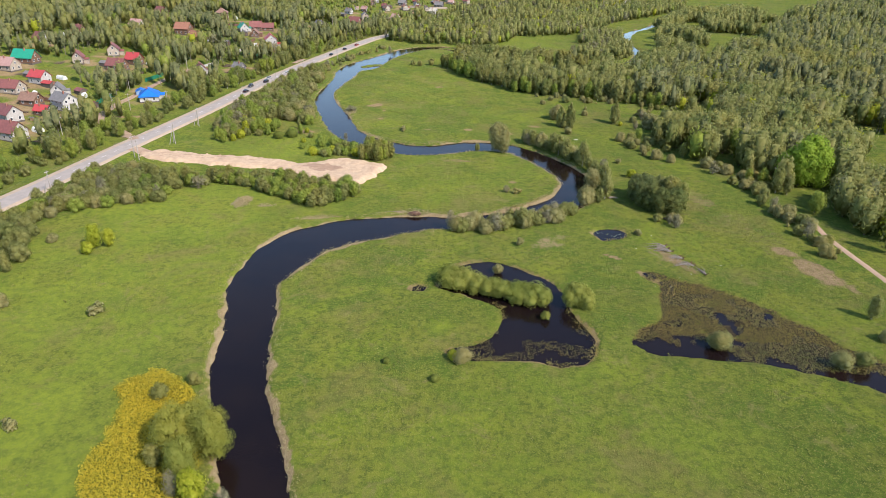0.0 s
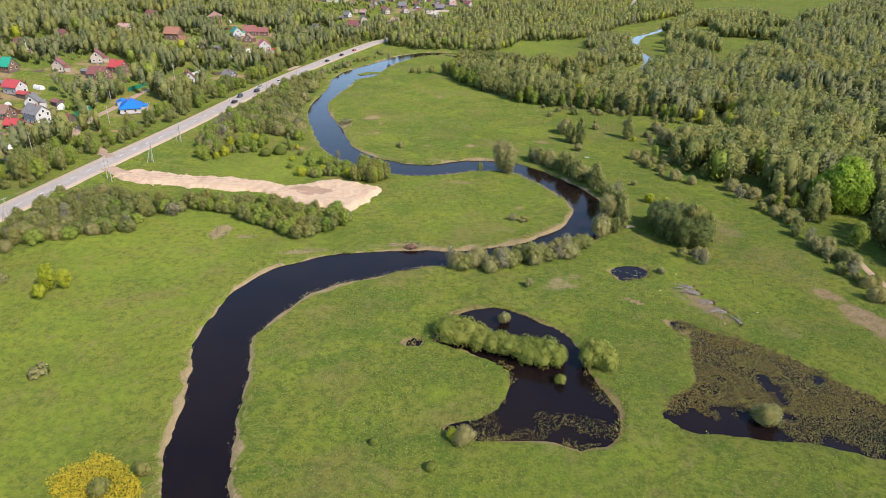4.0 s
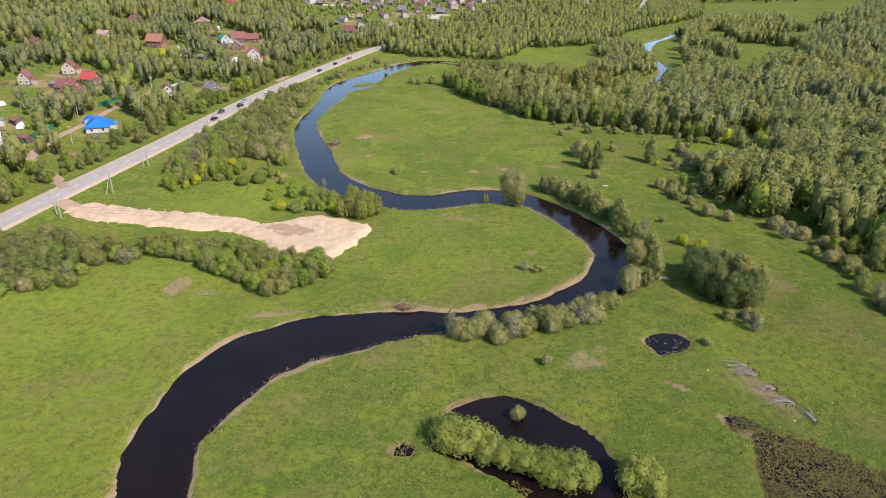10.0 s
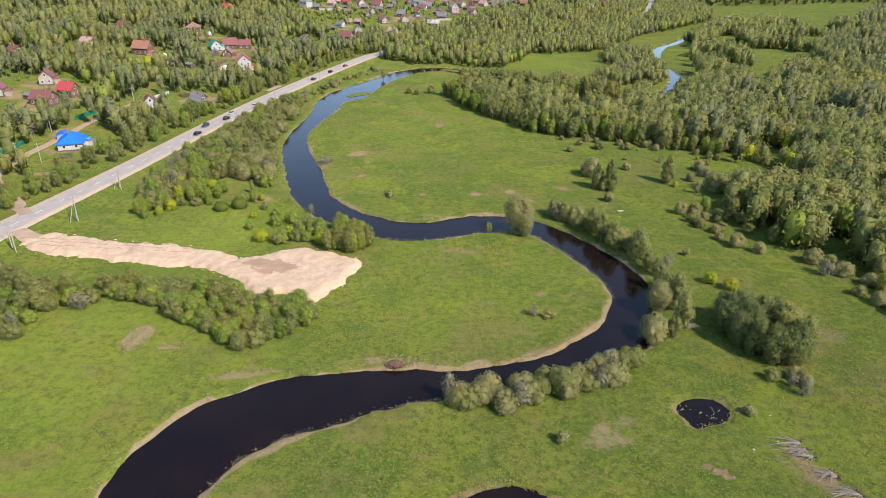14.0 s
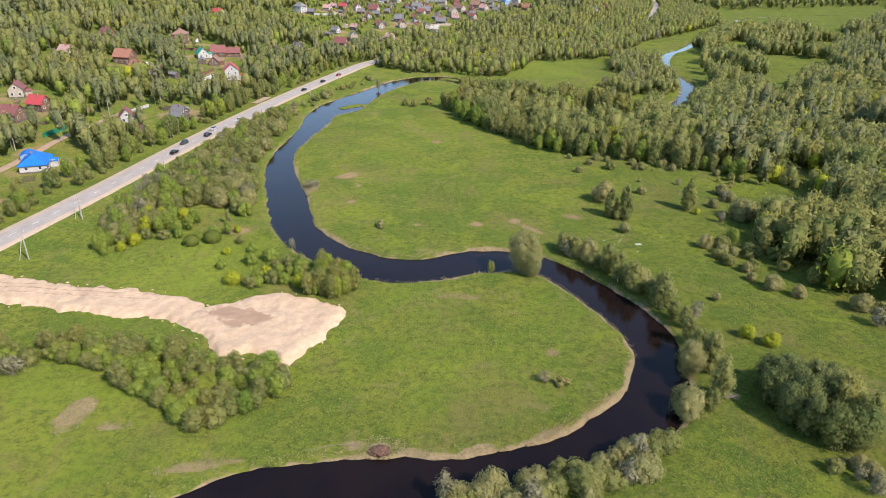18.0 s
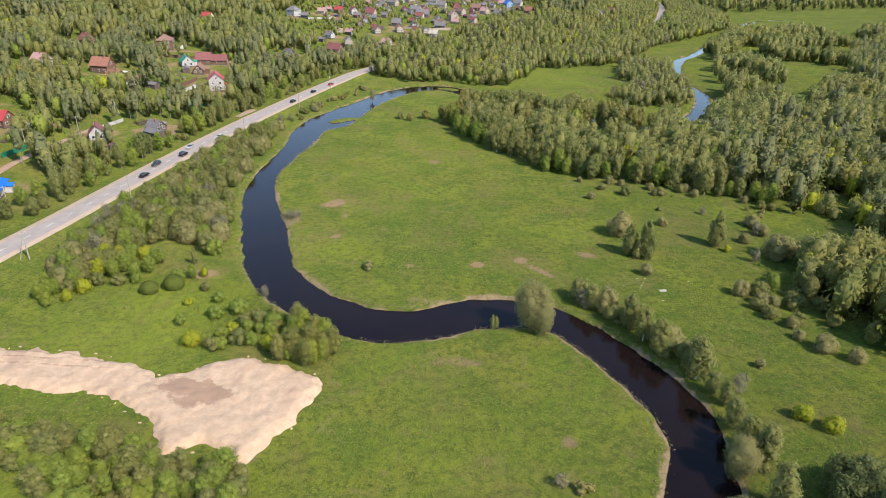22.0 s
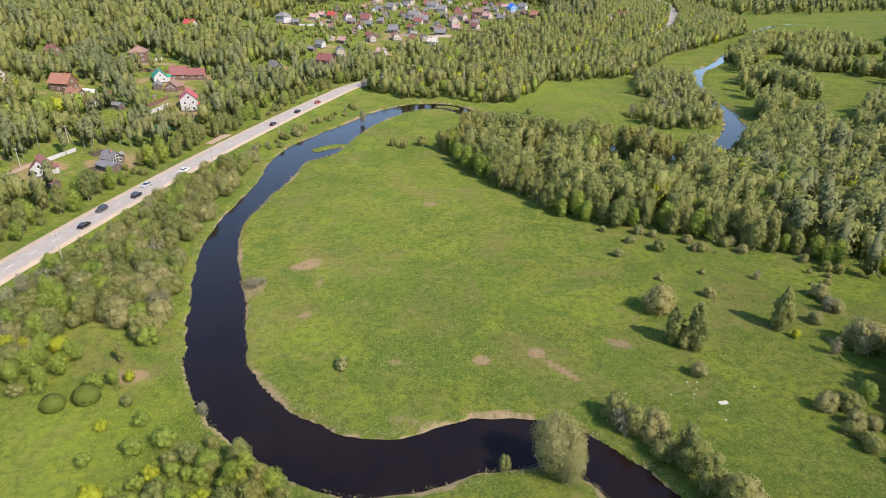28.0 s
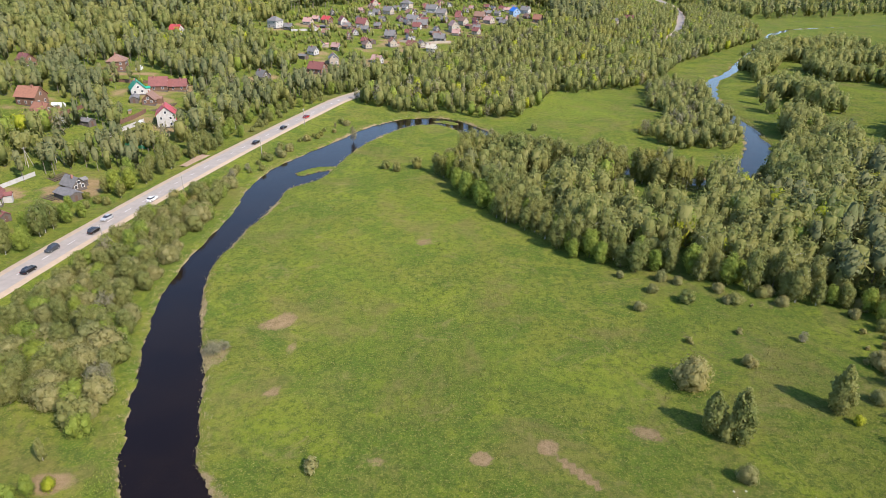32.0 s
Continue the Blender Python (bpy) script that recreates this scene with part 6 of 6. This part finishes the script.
LINE = [(-143, 140, 0), (-130, 200, 1), (-120, 240, 0), (-111.5, 259, 1), (-111.5, 287, 1), (-104, 332, 0), (-95.5, 368, 0), (-89, 411, 0), (-75.5, 460, 0), (-68, 508, 0)]
for x, y, s in LINE:
    pole(x, y, 8.5, bool(s))
for x, y, s in [(-162, 312, 1), (-154, 313, 0), (-117, 237, 0), (-170, 349, 0), (-167, 379, 0), (-156, 432, 1), (-150, 440, 1), (-158, 402, 0), (-163, 268, 0), (-102, 605, 0), (-60, 640, 0), (-139, 322, 0)]:
    pole(x, y, 8.0, bool(s), 20)
for a, b in zip(LINE[:-1], LINE[1:]):
    if math.dist(a[:2], b[:2]) < 62:
        for dx in (-0.75, 0.75):
            pts = []
            for k in range(9):
                s = k / 8
                x, y = a[0] + (b[0] - a[0]) * s + dx, a[1] + (b[1] - a[1]) * s
                pts.append((x, y, 8.3 + ground_z(a[0], a[1]) * (1 - s) + ground_z(b[0], b[1]) * s - 1.0 * 4 * s * (1 - s)))
            tagged(part("power_wire", tube(pts, [0.014] * 9, 3), WIRE), "thin grey power wire between poles", "wire", "wires of the power line")

# ---- cars on the road ----
RUBBER = plain("tyre_rubber", (0.03, 0.03, 0.03), (0.02, 0.02, 0.02), 6)
LAMP = plain("headlamp", (0.7, 0.7, 0.68), (0.6, 0.6, 0.58), 4, 0.2, bump=0)
REARLAMP = plain("rear_lamp", (0.35, 0.02, 0.02), (0.28, 0.02, 0.02), 4, 0.2, bump=0)
METAL = plain("wheel_rim", (0.5, 0.5, 0.5), (0.4, 0.4, 0.4), 4, 0.35, 0.8, bump=0)


def loft(sections, close=True):
    """A body from cross-sections along y: (y, half width low, half width high, z low, z high)."""
    bm = bmesh.new()
    rings = [[bm.verts.new(p) for p in ((-a, y, z0), (-a, y, z0 + 0.6 * (z1 - z0)), (-b, y, z1), (b, y, z1), (a, y, z0 + 0.6 * (z1 - z0)), (a, y, z0))] for y, a, b, z0, z1 in sections]
    for r, s in zip(rings[:-1], rings[1:]):
        for k in range(6):
            bm.faces.new((r[k], r[(k + 1) % 6], s[(k + 1) % 6], s[k]))
    bm.faces.new(rings[0][::-1])
    bm.faces.new(rings[-1])
    bmesh.ops.recalc_face_normals(bm, faces=bm.faces[:])
    return bm


def car(color, x, y, way, kind="saloon"):
    paint = plain(f"{color}_car_paint", *{"black": ((0.012, 0.012, 0.014), (0.01, 0.01, 0.012)), "white": ((0.75, 0.75, 0.74), (0.7, 0.7, 0.7)), "red": ((0.3, 0.015, 0.02), (0.26, 0.012, 0.018)), "silver": ((0.42, 0.43, 0.44), (0.38, 0.39, 0.4)), "grey": ((0.06, 0.065, 0.07), (0.05, 0.055, 0.06))}[color], 3, 0.25, 0.2, bump=0, spec=0.6)
    tall = 2.2 if kind == "van" else 1.45 if kind == "saloon" else 1.7
    n, t = 2.6 if kind == "van" else 2.2, way
    ob = new("van" if kind == "van" else "car")
    d, _, _ = near_line(np.array([x]), np.array([y]), road)
    ob.matrix_basis = pose(x, y, ground_z(x, y) + 0.86 - (height(np.array([x]), np.array([y]))[0] - hill(np.array([x]), np.array([y]))[0]), 0, 0, t)
    body = part("body", loft([(-n, 0.72, 0.66, 0.35, 0.7), (-n + 0.15, 0.86, 0.78, 0.25, 0.85), (-1.0, 0.9, 0.84, 0.22, 0.95), (1.0, 0.9, 0.84, 0.22, 0.97), (n - 0.2, 0.86, 0.78, 0.25, 0.9), (n, 0.74, 0.66, 0.35, 0.72)]), paint, ob, smooth=False)
    r0, r1 = (-n + 0.15, n - 1.0) if kind != "saloon" else (-n + 0.55, 1.05)
    part("cabin", loft([(r0, 0.76, 0.62, 0.85, 1.0), (r0 + 0.35, 0.80, 0.64, 0.85, tall - 0.06), (r1 - 0.75, 0.80, 0.64, 0.85, tall - 0.06), (r1, 0.78, 0.66, 0.85, 0.98)]), GLASS, ob)
    part("roof_panel", box(-0.62, 0.62, r0 + 0.42, r1 - 0.8, tall - 0.06, tall), paint, ob)
    for sx in (-1, 1):
        part("headlamp", box(sx * 0.62 - 0.14, sx * 0.62 + 0.14, n - 0.14, n - 0.02, 0.58, 0.72), LAMP, ob)
        part("rear_lamp", box(sx * 0.62 - 0.14, sx * 0.62 + 0.14, -n + 0.0, -n + 0.12, 0.6, 0.76), REARLAMP, ob)
        for sy in (-1.35, 1.35):
            wheel = part("wheel", tube([(sx * 0.70, sy, 0.32), (sx * 0.91, sy, 0.32)], [0.32, 0.32], 12), RUBBER, ob)
            part("rim", tube([(sx * 0.905, sy, 0.32), (sx * 0.925, sy, 0.32)], [0.2, 0.19], 10), METAL, wheel)
    return tagged(ob, f"{color} {'delivery van' if kind == 'van' else 'passenger car'} on the asphalt road", "van" if kind == "van" else "car", "cars on the road")


for color, x, y, way, kind in [("black", -108.7, 353, -11, "saloon"), ("grey", -109.7, 366, 169, "suv"), ("black", -104.3, 379, -11, "suv"), ("silver", -105.3, 389, 168, "saloon"), ("white", -98.2, 406, -13, "saloon"), ("black", -82.2, 475, -15, "saloon"), ("black", -76.2, 500, -16, "saloon"), ("red", -70.0, 521, -18, "saloon")]:
    car(color, x, y, way, kind)

# ---- drift wood, the torn root plate, pale flower patches and other small things of the meadow ----
def dead_tree(x, y, turn, long, seed):
    r = random.Random(seed)
    ob = new("fallen_dead_tree")
    ob.matrix_basis = pose(x, y, ground_z(x, y) - 0.05, 0, 0, turn)
    part("trunk", tube([(0, 0, 0.3), (-long * 0.4, 0.2, 0.4), (-long, -0.1, 0.15)], [0.14, 0.09, 0.03], 7), DEAD, ob)
    for k in range(15):
        a, up, far = math.pi + r.gauss(0, 0.42), r.uniform(0.0, 0.8), long * r.uniform(0.35, 0.95)
        part("branch", tube([(r.uniform(-0.5, 0.3), r.uniform(-0.4, 0.4), 0.3), (far * math.cos(a) * 0.6, far * math.sin(a) * 0.6, 0.35 + up * 0.6), (far * math.cos(a), far * math.sin(a), 0.15 + up * 0.7)], [0.055, 0.04, 0.015], 4), DEAD, ob)
    for k in range(7):
        a = r.uniform(-1.3, 1.3)
        part("root", tube([(0, 0, 0.25), (0.5 * math.cos(a), 0.5 * math.sin(a), 0.3 + r.uniform(0, 0.5)), (r.uniform(0.7, 1.1) * math.cos(a), r.uniform(0.7, 1.1) * math.sin(a), r.uniform(0.0, 0.9))], [0.09, 0.06, 0.02], 4), EARTH, ob, "dark earthy root")
    return tagged(ob, "bleached fallen dead tree with bare branches", "dead tree", "fallen dead trees in the marsh")


for i, (x, y, turn, long) in enumerate([(64, 168.5, 5, 6), (64.2, 166.8, 0, 6), (64.6, 165.0, -6, 5), (66, 161.5, 30, 4.2), (66.3, 160.6, -10, 3.6), (67.4, 157.2, 15, 5.5), (68, 156.4, -8, 4.6), (69.5, 151, -75, 4.5), (70, 189, 160, 4), (56, 205.5, 200, 3.5)]):
    dead_tree(x, y, turn, long, i)


def mound(name, x, y, rx, ry, h, material, label, category, seed):
    bm = bmesh.new()
    bmesh.ops.create_icosphere(bm, subdivisions=4 if rx > 1 else 2, radius=1)
    for v in bm.verts:
        k = 1 + 0.35 * noise.noise(v.co * 2.1 + Vector((seed, 0, 0))) + 0.15 * noise.noise(v.co * 6 + Vector((seed, 3, 0)))
        v.co = Vector((v.co.x * rx * k, v.co.y * ry * k, v.co.z * h * k))
    ob = part(name, bm, material, None, "", True)
    ob.matrix_basis = pose(x, y, ground_z(x, y))
    return tagged(ob, label, category)


root = mound("root_plate", -9.2, 189.2, 1.9, 1.2, 0.7, EARTH, "torn-up root plate of bare red earth", "root plate", 1)
tagged(part("root", tube([(-22.5, 188.8, 0.2), (-17, 190.3, 0.3), (-13, 190.6, 0.15)], [0.02, 0.04, 0.06], 6), DEAD), "bleached log lying on the river bank", "log")
# whitish flower patches, stood in for by a flat slab and small stone shapes
PALE_FLOWERS = plain("pale_stone", (0.36, 0.36, 0.28), (0.28, 0.28, 0.2), 1.5)
patch_bm = box(-0.95, 0.95, -0.55, 0.55, 0.0, 0.16)
bmesh.ops.bevel(patch_bm, geom=patch_bm.edges[:], offset=0.06, segments=2, affect="EDGES")
patch_ob = part("white_slab", patch_bm, PALE_FLOWERS)
patch_ob.matrix_basis = pose(57.3, 276.2, ground_z(57.3, 276.2), 0, 0, 12)
tagged(patch_ob, "whitish flower patch in the meadow, built as a flat slab", "slab")
r = random.Random(4)
for k in range(22):
    x, y = 53 + r.uniform(-7, 14), 276 + r.uniform(-6, 8)
    if k > 12:
        x, y = 62 + r.uniform(-8, 20), 155 + r.uniform(-12, 22)
    stone = mound("pale_stone", x, y, r.uniform(0.1, 0.26), r.uniform(0.1, 0.24), r.uniform(0.05, 0.12), PALE_FLOWERS, "small pale flower patch in the grass, built as a stone", "stone", k)
    tagged(stone, group="pale stones in the meadow")
for k in range(56):
    a = sand[(k * 19) % len(sand)]
    stone = mound("sand_clod", a[0] + r.uniform(-1.5, 1.5), a[1] + r.uniform(-1.0, 1.0), r.uniform(0.12, 0.42), r.uniform(0.12, 0.38), r.uniform(0.08, 0.25), SAND, "clod of pale sand at the heap's edge", "clod", k)
    tagged(stone, group="clods along the sand heap")
PAD = plain("lily_pad", (0.3, 0.34, 0.2), (0.22, 0.27, 0.13), 3, 0.5)
bm = bmesh.new()
for k in range(26):
    cx, cy = (46.5, 178.2) if k % 3 == 0 else (52.5, 177.5) if k % 3 == 1 else (50.5, 176)
    cx, cy, q = cx + r.gauss(0, 0.8), cy + r.gauss(0, 0.5), r.uniform(0.05, 0.12)
    bm.faces.new([bm.verts.new((cx + q * math.cos(a), cy + q * math.sin(a), -0.405)) for a in (0, 1.05, 2.1, 3.15, 4.2, 5.25)])
tagged(part("lily_pads", bm, PAD), "pale lily pads floating on the dark pool", "lily pads", kind="stuff")
